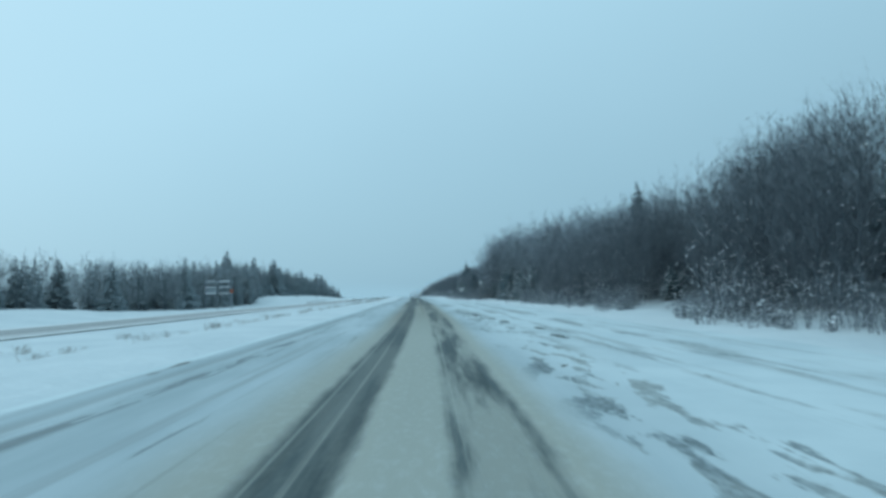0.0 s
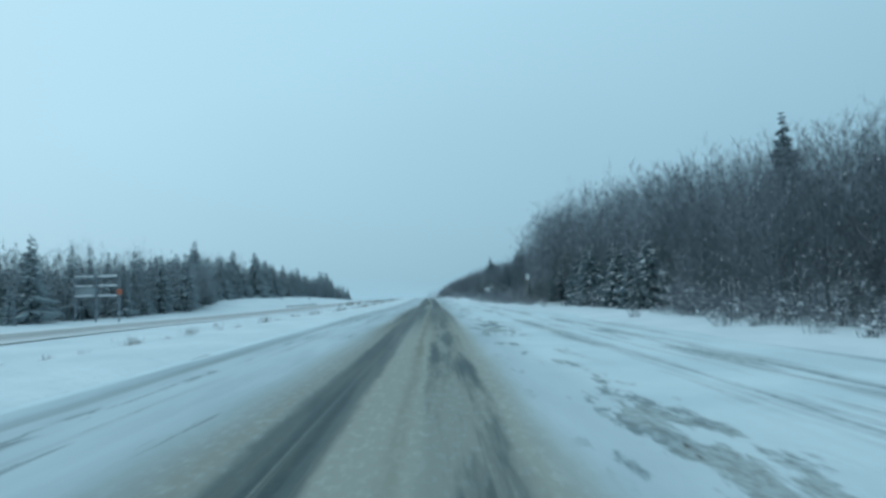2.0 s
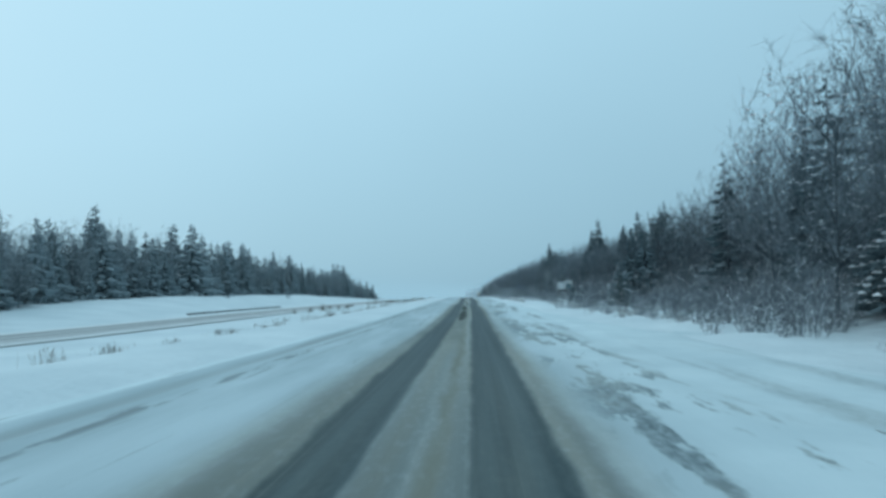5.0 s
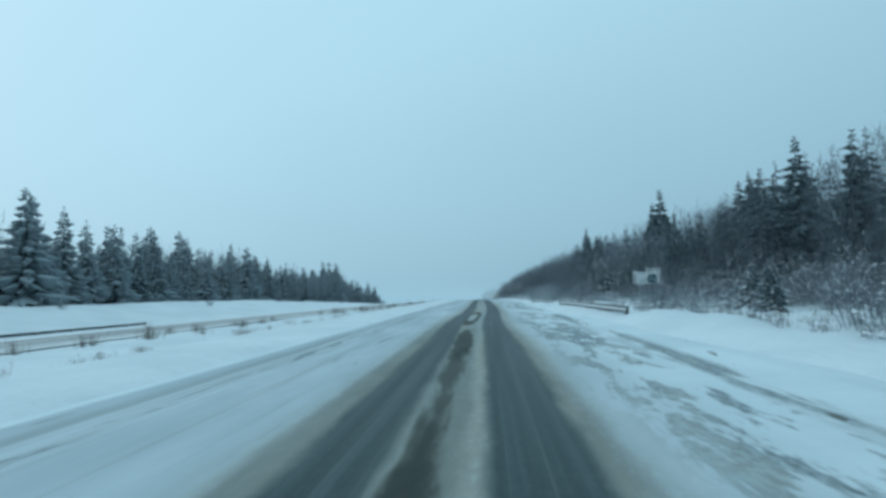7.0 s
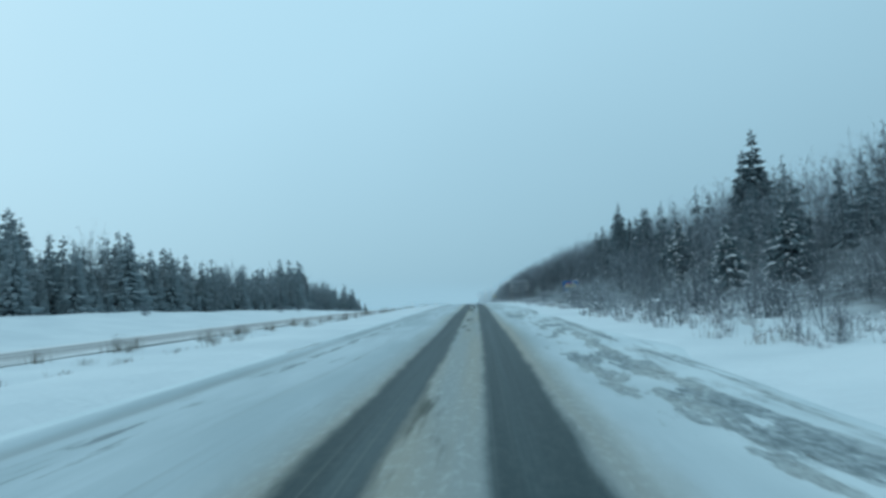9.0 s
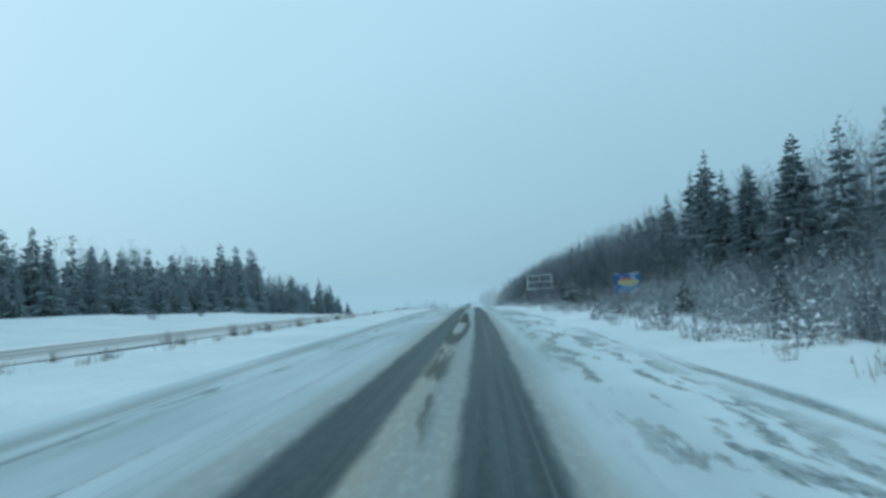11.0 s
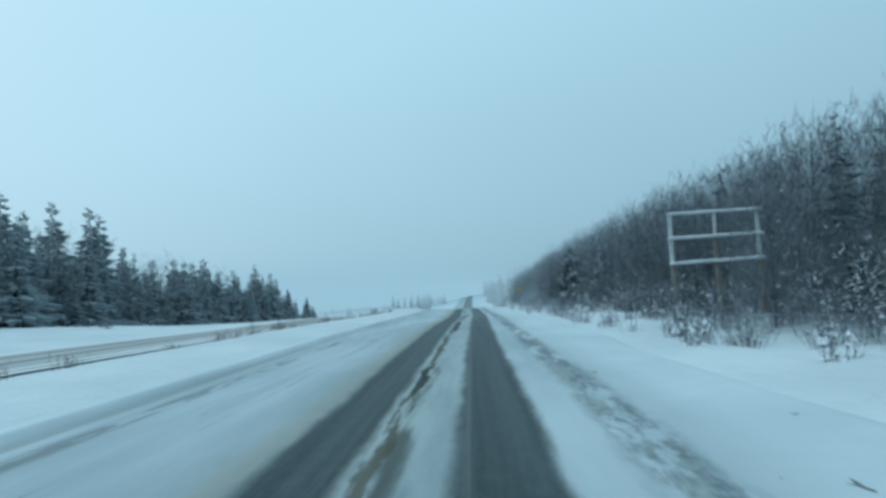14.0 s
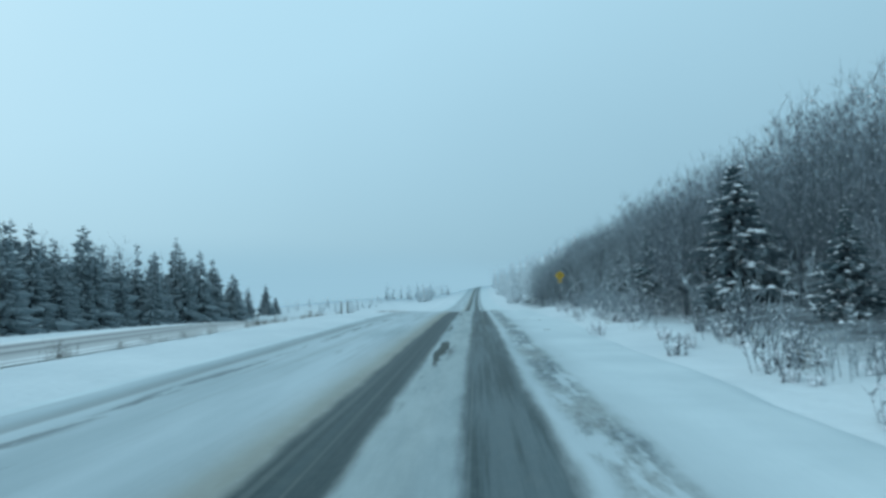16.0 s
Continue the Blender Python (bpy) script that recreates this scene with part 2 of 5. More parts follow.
def build_ground():
    us = stations()
    ys = np.concatenate([[-2500, -1200, -500, -250, -120], np.arange(-60, 520, 1.25), np.arange(520, 900, 8), np.arange(920, 1600, 40), [1800, 2200, 2800]])
    U, Yg = np.meshgrid(us, ys)
    X = U + axis(Yg)
    Z = land(X, Yg)
    # the carriageways lie in shallow beds
    bed = ease((U + 6.2) / 0.5) * ease((lip(Yg) - 0.2 - U) / 0.5)
    Z = Z - 0.10 * bed
    c = np.interp(Yg, YS, OTHER)
    Z = Z - 0.08 * ease((4.4 - np.abs(U - c)) / 0.5)
    n, m = U.shape
    idx = np.arange(n * m).reshape(n, m)
    faces = np.stack([idx[:-1, :-1], idx[:-1, 1:], idx[1:, 1:], idx[1:, :-1]], -1).reshape(-1, 4)
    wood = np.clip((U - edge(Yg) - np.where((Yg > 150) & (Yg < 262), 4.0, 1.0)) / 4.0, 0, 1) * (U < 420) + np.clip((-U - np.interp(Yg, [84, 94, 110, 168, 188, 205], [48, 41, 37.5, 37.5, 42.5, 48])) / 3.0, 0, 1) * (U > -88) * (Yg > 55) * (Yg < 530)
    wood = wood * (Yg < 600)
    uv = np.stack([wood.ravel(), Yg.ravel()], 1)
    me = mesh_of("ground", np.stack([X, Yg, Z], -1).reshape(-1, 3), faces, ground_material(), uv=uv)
    return tagged(new("ground", me), "snow-covered rolling ground with a darker tone under the woods", "ground", kind="structure")


def ground_material():
    """Snow; in the woods it goes over to a darker, patchy tone."""
    m = bpy.data.materials.new("snow_ground")
    m.use_nodes = True
    n, l = m.node_tree.nodes, m.node_tree.links
    p = n["Principled BSDF"]
    p.inputs["Roughness"].default_value = 0.8
    p.inputs["Specular IOR Level"].default_value = 0.2
    pos, lanes = n.new("ShaderNodeTexCoord"), n.new("ShaderNodeUVMap")
    lanes.uv_map = "lanes"
    sep = n.new("ShaderNodeSeparateXYZ")
    l.new(lanes.outputs[0], sep.inputs[0])

    def noise_at(scale, detail=4.0):
        t = n.new("ShaderNodeTexNoise")
        t.inputs["Scale"].default_value, t.inputs["Detail"].default_value = scale, detail
        l.new(pos.outputs["Object"], t.inputs["Vector"])
        return t.outputs["Fac"]

    def ramp(fac, a, b, ca, cb):
        r = n.new("ShaderNodeValToRGB")
        r.color_ramp.elements[0].position, r.color_ramp.elements[0].color = a, (*ca, 1)
        r.color_ramp.elements[1].position, r.color_ramp.elements[1].color = b, (*cb, 1)
        l.new(fac, r.inputs["Fac"])
        return r.outputs[0]

    snow = ramp(noise_at(0.22), 0.35, 0.65, (0.555, 0.62, 0.65), (0.64, 0.70, 0.725))
    dark_floor = ramp(noise_at(1.1), 0.42, 0.64, (0.085, 0.10, 0.111), (0.25, 0.285, 0.305))
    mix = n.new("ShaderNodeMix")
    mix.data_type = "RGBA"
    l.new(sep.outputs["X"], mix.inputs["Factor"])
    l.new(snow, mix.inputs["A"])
    l.new(dark_floor, mix.inputs["B"])
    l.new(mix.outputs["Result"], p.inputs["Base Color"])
    b1 = n.new("ShaderNodeBump")
    b1.inputs["Strength"].default_value, b1.inputs["Distance"].default_value = 0.85, 0.2
    l.new(noise_at(0.9, 5.0), b1.inputs["Height"])
    b2 = n.new("ShaderNodeBump")
    b2.inputs["Strength"].default_value, b2.inputs["Distance"].default_value = 0.7, 0.07
    l.new(noise_at(3.2, 5.0), b2.inputs["Height"])
    l.new(b1.outputs[0], b2.inputs["Normal"])
    l.new(b2.outputs[0], p.inputs["Normal"])
    return m


# ---- the roads ----
class Nodes:
    """Short-hand for the node sums of the road surface."""

    def __init__(self, name):
        self.m = bpy.data.materials.new(name)
        self.m.use_nodes = True
        self.n, self.l = self.m.node_tree.nodes, self.m.node_tree.links
        self.p = self.n["Principled BSDF"]
        uv = self.n.new("ShaderNodeUVMap")
        uv.uv_map = "lanes"
        s = self.n.new("ShaderNodeSeparateXYZ")
        self.l.new(uv.outputs[0], s.inputs[0])
        self.u, self.y = s.outputs["X"], s.outputs["Y"]

    def put(self, socket, v):
        if isinstance(v, (int, float)):
            socket.default_value = v
        elif isinstance(v, tuple):
            socket.default_value = (*v, 1)
        else:
            self.l.new(v, socket)

    def calc(self, op, a, b=0.0, c=0.0):
        k = self.n.new("ShaderNodeMath")
        k.operation = op
        for i, v in enumerate((a, b, c)):
            self.put(k.inputs[i], v)
        return k.outputs[0]

    def mul(self, a, b):
        return self.calc("MULTIPLY", a, b)

    def rise(self, v, a, b):
        k = self.n.new("ShaderNodeMapRange")
        k.interpolation_type = "SMOOTHSTEP"
        self.put(k.inputs["Value"], v)
        k.inputs["From Min"].default_value, k.inputs["From Max"].default_value = a, b
        return k.outputs[0]

    def band(self, v, a, b, s):
        return self.mul(self.rise(v, a - s, a + s), self.calc("SUBTRACT", 1.0, self.rise(v, b - s, b + s)))

    def noise(self, ku, ky, detail=3.0, rough=0.55, shift=0.0, twist=0.0):
        k = self.n.new("ShaderNodeCombineXYZ")
        self.put(k.inputs[0], self.calc("MULTIPLY_ADD", self.u, ku, shift))
        self.put(k.inputs[1], self.mul(self.y, ky))
        k.inputs[2].default_value = shift
        t = self.n.new("ShaderNodeTexNoise")
        t.inputs["Scale"].default_value, t.inputs["Detail"].default_value = 1.0, detail
        t.inputs["Roughness"].default_value, t.inputs["Distortion"].default_value = rough, twist
        self.l.new(k.outputs[0], t.inputs["Vector"])
        return t.outputs["Fac"]

    def mix(self, f, a, b):
        k = self.n.new("ShaderNodeMix")
        k.data_type = "RGBA"
        self.put(k.inputs["Factor"], f)
        self.put(k.inputs["A"], a)
        self.put(k.inputs["B"], b)
        return k.outputs["Result"]


def carriageway_material():
    """Packed snow, sand and slush over asphalt, worn through along the wheel tracks."""
    k = Nodes("snowy_asphalt")
    wob = k.calc("MULTIPLY_ADD", k.noise(0.35, 0.05, 3.0), 0.5, -0.25)
    wob2 = k.calc("MULTIPLY_ADD", k.noise(2.5, 0.5, 4.0, 0.65, 3.0), 0.30, -0.15)
    u = k.calc("ADD", k.calc("ADD", k.u, wob), wob2)
    u_fine = k.calc("ADD", k.calc("MULTIPLY_ADD", wob, 0.35, k.u), k.mul(wob2, 0.8))
    # the wheel tracks wander a little from side to side
    sway = k.calc("ADD", k.mul(k.calc("ADD", k.band(k.y, 194.0, 213.0, 8.0), k.band(k.y, 255.0, 372.0, 18.0)), 0.2), k.mul(k.rise(k.y, 376.0, 396.0), -0.12))
    u, u_fine = k.calc("ADD", u, sway), k.calc("ADD", u_fine, sway)
    grain = k.noise(9.0, 3.0, 4.0, 0.7, 1.0)
    streak = k.noise(3.2, 0.035, 4.0, 0.6, 7.0)
    blotch = k.noise(0.9, 0.22, 5.0, 0.6, 11.0)
    snow = k.mix(k.rise(k.noise(0.6, 0.08, 4.0, 0.6, 21.0), 0.3, 0.7), (0.375, 0.42, 0.445), (0.52, 0.56, 0.59))
    clean = k.mix(k.rise(k.noise(0.3, 0.3, 4.0, 0.6, 25.0), 0.35, 0.65), (0.56, 0.605, 0.635), (0.65, 0.685, 0.71))
    snow = k.mix(k.calc("MAXIMUM", k.calc("SUBTRACT", 1.0, k.rise(k.u, -5.7, -5.3)), k.rise(k.calc("ADD", k.u, wob), 1.3, 2.9)), snow, clean)
    # long scuffs in the passing lane
    scuff = k.mul(k.rise(streak, 0.54, 0.66), k.band(k.u, -5.6, -2.4, 0.3))
    col = k.mix(k.mul(scuff, 0.6), snow, (0.32, 0.335, 0.345))
    gash = k.mul(k.rise(k.noise(3.2, 0.10, 6.0, 0.68, 33.0, 0.35), 0.61, 0.65), k.band(k.u, -4.9, -2.4, 0.25))
    col = k.mix(k.mul(gash, 0.8), col, (0.21, 0.225, 0.235))
    # the passing cars' outer wheels break through in runs
    gap = k.calc("MULTIPLY_ADD", k.noise(0.6, 0.05, 3.0, 0.5, 37.0), 0.55, k.noise(4.0, 0.45, 5.0, 0.65, 39.0, 0.4))
    cut = k.mul(k.band(k.calc("ADD", k.u, k.mul(wob2, 0.8)), -4.62, -4.34, 0.09), k.rise(gap, 0.78, 0.85))
    col = k.mix(k.mul(cut, 0.85), col, k.mix(grain, (0.16, 0.175, 0.185), (0.26, 0.275, 0.285)))
    # the dirty line along the outer edge of the passing lane
    rim = k.mul(k.band(k.calc("MULTIPLY_ADD", wob2, 0.35, k.u), -5.20, -4.96, 0.10), k.calc("MULTIPLY_ADD", k.rise(k.noise(0.5, 0.06, 2.0), 0.3, 0.6), 0.3, 0.4))
    col = k.mix(rim, col, (0.30, 0.31, 0.315))
    worn = k.mul(k.band(k.u, -6.35, -5.35, 0.12), k.rise(k.noise(1.0, 0.11, 4.0, 0.6, 41.0), 0.63, 0.67))
    col = k.mix(worn, col, (0.13, 0.115, 0.10))
    # shoulder: blown snow with bare patches, wider where the slip lane runs in
    late = k.rise(k.y, 315.0, 345.0)
    un = k.calc("MULTIPLY_ADD", wob, 0.7, k.u)
    lane = k.mul(k.band(un, 1.55, 3.35, 0.35), k.calc("SUBTRACT", 1.0, late))
    rut = k.mul(k.band(k.calc("MULTIPLY_ADD", wob, 0.6, k.calc("MULTIPLY_ADD", wob2, 1.2, k.u)), 1.30, 1.85, 0.14), late)
    slip = k.mul(k.band(k.u, 4.2, 9.6, 0.6), k.calc("SUBTRACT", 1.0, k.rise(k.y, 95.0, 150.0)))
    crisp = k.noise(2.3, 0.42, 6.0, 0.62, 57.0, 0.12)
    drift = k.noise(0.5, 0.07, 3.0, 0.5, 53.0)
    more = k.calc("ADD", k.calc("SUBTRACT", k.calc("SUBTRACT", k.mul(k.band(k.y, 152.0, 176.0, 8.0), 0.045), k.mul(k.band(k.y, 70.0, 96.0, 6.0), 0.035)), k.mul(k.band(k.y, 208.0, 262.0, 8.0), 0.035)), k.calc("MULTIPLY_ADD", k.band(k.y, 282.0, 318.0, 8.0), 0.005, k.mul(k.band(k.y, 10.0, 145.0, 12.0), -0.035)))
    shed = k.rise(k.calc("ADD", k.calc("MULTIPLY_ADD", drift, 0.75, crisp), more), 0.855, 0.925)
    long = k.rise(k.calc("MULTIPLY_ADD", drift, 0.3, k.noise(2.2, 0.07, 7.0, 0.66, 55.0, 0.3)), 0.68, 0.76)
    bare = k.calc("MAXIMUM", k.calc("MAXIMUM", k.mul(rut, k.rise(crisp, 0.40, 0.50)), k.mul(lane, shed)), k.mul(slip, k.mul(long, 0.5)))
    # the slip lane's own wheel marks, long and ragged
    marks = k.calc("MAXIMUM", k.band(k.calc("MULTIPLY_ADD", wob2, 2.2, un), 4.15, 4.75, 0.22), k.band(k.calc("MULTIPLY_ADD", wob2, 2.6, un), 5.7, 6.6, 0.30))
    marks = k.mul(k.mul(marks, k.calc("SUBTRACT", 1.0, k.rise(k.y, 118.0, 150.0))), k.rise(k.calc("MULTIPLY_ADD", drift, 0.6, k.noise(2.4, 0.12, 6.0, 0.64, 65.0, 0.1)), 0.74, 0.86))
    bare = k.calc("MAXIMUM", bare, k.mul(marks, 0.85))
    outer = k.mul(k.band(k.calc("ADD", un, k.mul(wob2, 1.4)), 3.45, 4.05, 0.16), k.band(k.y, 150.0, 312.0, 10.0))
    outer = k.mul(outer, k.rise(k.calc("MULTIPLY_ADD", drift, 0.5, k.noise(1.6, 0.09, 6.0, 0.62, 59.0, 0.1)), 0.72, 0.80))
    bare = k.calc("MAXIMUM", bare, outer)
    haze_of_snow = k.mul(k.mul(k.band(un, 1.3, 3.9, 0.5), k.calc("MULTIPLY_ADD", late, -0.6, 1.0)), k.calc("MULTIPLY_ADD", k.rise(drift, 0.4, 0.65), 0.22, 0.05))
    col = k.mix(haze_of_snow, col, (0.40, 0.43, 0.445))
    bare = k.mul(bare, k.calc("MULTIPLY_ADD", k.rise(grain, 0.35, 0.65), 0.45, 0.5))
    col = k.mix(bare, col, k.mix(k.rise(blotch, 0.4, 0.6), (0.125, 0.15, 0.162), (0.265, 0.275, 0.27)))
    pit = k.mul(k.band(k.u, 2.0, 5.2, 0.4), k.rise(k.noise(2.4, 0.5, 4.0, 0.6, 61.0, 0.5), 0.69, 0.71))
    col = k.mix(k.mul(pit, 0.85), col, (0.10, 0.092, 0.082))
    # sanded slush over the driven lane
    core = k.mul(k.rise(k.calc("MULTIPLY_ADD", k.rise(k.y, 120.0, 160.0), -0.3, u), -3.1, -1.9), k.calc("SUBTRACT", 1.0, k.rise(u, 0.95, 1.65)))
    core = k.mul(core, k.calc("SUBTRACT", 1.0, k.mul(late, k.rise(u, 0.75, 1.05))))
    sand = k.rise(k.noise(1.2, 0.03, 3.0, 0.5, 71.0), 0.35, 0.65)
    slush = k.mix(sand, (0.27, 0.285, 0.285), (0.31, 0.285, 0.245))
    early = k.calc("SUBTRACT", 1.0, k.rise(k.y, 60.0, 150.0))
    brown = k.mul(k.calc("MAXIMUM", k.mul(k.mul(k.band(u_fine, -2.4, -1.75, 0.25), 0.8), k.calc("MULTIPLY_ADD", early, 0.75, 0.25)), k.mul(early, 0.6)), 0.7)
    slush = k.mix(brown, slush, (0.25, 0.212, 0.165))
    slush = k.mix(k.mul(k.mul(early, k.band(u_fine, -0.95, 1.6, 0.25)), 0.8), slush, (0.31, 0.295, 0.255))
    slush = k.mix(k.mul(k.calc("SUBTRACT", 1.0, k.rise(k.y, 22.0, 48.0)), 0.7), slush, (0.42, 0.41, 0.37))
    slush = k.mix(k.mul(k.rise(grain, 0.45, 0.75), 0.35), slush, (0.55, 0.56, 0.555))
    slush = k.mix(k.mul(k.mul(k.rise(k.y, 300.0, 340.0), k.band(u_fine, -1.0, 0.0, 0.12)), 0.75), slush, k.mix(k.rise(k.noise(1.8, 0.25, 5.0, 0.65, 77.0), 0.35, 0.65), (0.31, 0.36, 0.385), (0.43, 0.475, 0.495)))
    slush = k.mix(k.mul(k.rise(k.y, 300.0, 340.0), k.mul(k.band(u_fine, -2.15, -1.85, 0.12), 0.7)), slush, (0.30, 0.265, 0.21))
    col = k.mix(k.mul(core, 0.94), col, slush)
    dull = k.mul(k.band(k.y, 140.0, 202.0, 12.0), k.calc("MAXIMUM", k.band(u, -2.2, -0.28, 0.12), k.band(u, -0.05, 1.1, 0.2)))
    col = k.mix(k.mul(dull, 0.7), col, k.mix(k.rise(blotch, 0.35, 0.65), (0.135, 0.148, 0.140), (0.21, 0.217, 0.20)))
    # brown meltwater stains between the tracks
    stain = k.mul(k.band(u_fine, -0.95, -0.45, 0.14), k.rise(k.noise(1.1, 0.09, 4.0, 0.6, 81.0), 0.53, 0.62))
    stain = k.mul(stain, k.rise(k.y, 140.0, 170.0))
    col = k.mix(k.mul(stain, 0.8), col, (0.052, 0.056, 0.048))
    # a ragged brown seam beside the worn track
    seam = k.mul(k.band(k.calc("MULTIPLY_ADD", wob2, 0.9, u_fine), -0.86, -0.70, 0.05), k.band(k.y, 340.0, 384.0, 10.0))
    seam = k.mul(seam, k.rise(k.noise(3.0, 0.35, 5.0, 0.65, 83.0), 0.36, 0.48))
    col = k.mix(k.mul(seam, 0.9), col, (0.085, 0.073, 0.052))
    # long oval melt rings
    for cy, ry in ((210.5, 6.5), (301.0, 8.5)):
        du = k.calc("DIVIDE", k.calc("ADD", u_fine, 0.70), 0.30)
        dy = k.calc("DIVIDE", k.calc("SUBTRACT", k.y, cy), ry)
        far = k.calc("SQRT", k.calc("ADD", k.mul(du, du), k.mul(dy, dy)))
        col = k.mix(k.mul(k.band(far, 0.8, 1.5, 0.2), 0.88), col, (0.06, 0.062, 0.058))
        col = k.mix(k.mul(k.calc("SUBTRACT", 1.0, k.rise(far, 0.55, 0.8)), 0.6), col, (0.31, 0.345, 0.365))
    # short dark melt stains with ragged rims
    for cy, ry, cu, ru in ((170.0, 9.5, -0.66, 0.27), (311.5, 8.0, -0.62, 0.25), (22.0, 1.3, 3.85, 0.20), (27.0, 1.1, 4.1, 0.14), (33.5, 1.5, 3.45, 0.22), (37.0, 1.0, 3.2, 0.16), (43.5, 1.8, 2.9, 0.22), (324.5, 5.5, -0.76, 0.20), (191.5, 6.5, -0.68, 0.30), (353.5, 2.2, -0.80, 0.11), (374.0, 5.0, -0.62, 0.12), (407.0, 3.6, -0.72, 0.13)):
        du = k.calc("DIVIDE", k.calc("SUBTRACT", k.calc("MULTIPLY_ADD", wob2, 0.9, u_fine), cu), ru)
        dy = k.calc("DIVIDE", k.calc("SUBTRACT", k.y, cy), ry)
        far = k.calc("ADD", k.mul(du, du), k.mul(dy, dy))
        col = k.mix(k.mul(k.calc("SUBTRACT", 1.0, k.rise(far, 0.5, 1.25)), 0.85), col, k.mix(grain, (0.022, 0.028, 0.026), (0.048, 0.052, 0.045)))
    # wheel tracks worn to wet asphalt
    wet = k.mix(k.rise(k.noise(5.0, 0.05, 3.0, 0.6, 91.0), 0.35, 0.7), (0.020, 0.036, 0.040), (0.048, 0.070, 0.076))
    tl, tr = k.band(u_fine, -1.78, -0.98, 0.10), k.band(u_fine, -0.05, 0.88, 0.10)
    cover = k.calc("SUBTRACT", 1.0, k.mul(early, k.rise(k.noise(1.6, 0.10, 5.0, 0.6, 101.0), 0.40, 0.58)))
    track = k.calc("MAXIMUM", k.mul(tl, k.calc("MULTIPLY_ADD", cover, 0.25, 0.75)), k.mul(tr, k.calc("MULTIPLY_ADD", cover, 0.8, 0.2)))
    open_y = k.mul(k.band(k.y, 84.0, 128.0, 16.0), k.mul(k.rise(u, -2.55, -2.1), k.calc("SUBTRACT", 1.0, k.rise(u, 0.98, 1.35))))
    open_y = k.mul(open_y, k.calc("SUBTRACT", 0.93, k.mul(k.calc("MAXIMUM", k.band(u_fine, -0.56, -0.24, 0.08), k.mul(k.band(u_fine, 0.88, 1.02, 0.05), 0.7)), 0.55)))
    wet = k.mix(k.mul(k.band(k.y, 74.0, 128.0, 16.0), k.rise(k.noise(1.4, 0.03, 4.0, 0.6, 95.0), 0.35, 0.7)), wet, (0.105, 0.115, 0.108))
    # thin snow dragged along the worn track towards the dip
    thin = k.mul(k.rise(k.y, 368.0, 392.0), k.mul(tr, k.rise(k.noise(4.5, 0.10, 5.0, 0.65, 93.0), 0.40, 0.62)))
    wet = k.mix(k.mul(thin, 0.6), wet, (0.15, 0.185, 0.20))
    track = k.calc("MAXIMUM", track, open_y)
    scratch = k.mul(k.rise(k.noise(7.0, 0.018, 3.0, 0.6, 105.0), 0.58, 0.66), k.calc("SUBTRACT", 1.0, k.mul(k.rise(k.y, 60.0, 100.0), 0.6)))
    track = k.mul(track, k.calc("SUBTRACT", 1.0, k.mul(scratch, 0.5)))
    track = k.mul(track, k.calc("MULTIPLY_ADD", k.rise(grain, 0.25, 0.6), 0.12, 0.86))
    col = k.mix(track, col, wet)
    # a line of brown sand left between the tracks
    sandy = k.mul(k.band(k.calc("MULTIPLY_ADD", wob2, 0.5, u_fine), -0.42, -0.24, 0.09), k.band(k.y, 55.0, 150.0, 20.0))
    col = k.mix(k.mul(sandy, k.calc("MULTIPLY_ADD", k.rise(k.noise(3.0, 0.2, 4.0, 0.6, 97.0), 0.3, 0.6), 0.35, 0.35)), col, (0.175, 0.16, 0.125))
    # the whole road colour, asphalt too, with slightly less red
    cold = k.n.new("ShaderNodeVectorMath")
    cold.operation = "MULTIPLY"
    k.put(cold.inputs[0], col)
    cold.inputs[1].default_value = (0.93, 1.0, 1.0)
    col = cold.outputs[0]
    k.put(k.p.inputs["Base Color"], col)
    k.put(k.p.inputs["Roughness"], k.calc("MULTIPLY_ADD", track, -0.28, 0.78))
    k.p.inputs["Specular IOR Level"].default_value = 0.10
    b = k.n.new("ShaderNodeBump")
    b.inputs["Strength"].default_value, b.inputs["Distance"].default_value = 0.5, 0.03
    k.put(b.inputs["Height"], k.calc("ADD", k.mul(grain, 0.5), k.mul(blotch, 0.8)))
    k.l.new(b.outputs[0], k.p.inputs["Normal"])
    return k.m


def far_carriageway_material():
    k = Nodes("far_snowy_asphalt")
    w = k.calc("MULTIPLY_ADD", k.noise(0.8, 0.08, 4.0), 0.8, -0.4)
    u = k.calc("ADD", k.u, w)
    snow = k.mix(k.noise(0.6, 0.1, 4.0), (0.58, 0.61, 0.62), (0.76, 0.79, 0.80))
    grey = k.mix(k.rise(k.noise(2.5, 0.04, 4.0, 0.6, 5.0), 0.35, 0.65), (0.24, 0.25, 0.255), (0.42, 0.43, 0.43))
    col = k.mix(k.mul(k.band(u, -2.9, 2.7, 0.35), 0.85), snow, grey)
    dark = k.calc("MAXIMUM", k.band(u, -2.2, -1.3, 0.2), k.calc("MAXIMUM", k.band(u, 0.2, 0.9, 0.2), k.band(u, 3.25, 3.6, 0.1)))
    col = k.mix(k.mul(dark, 0.75), col, (0.115, 0.12, 0.125))
    k.put(k.p.inputs["Base Color"], col)
    k.p.inputs["Roughness"].default_value = 0.7
    return k.m


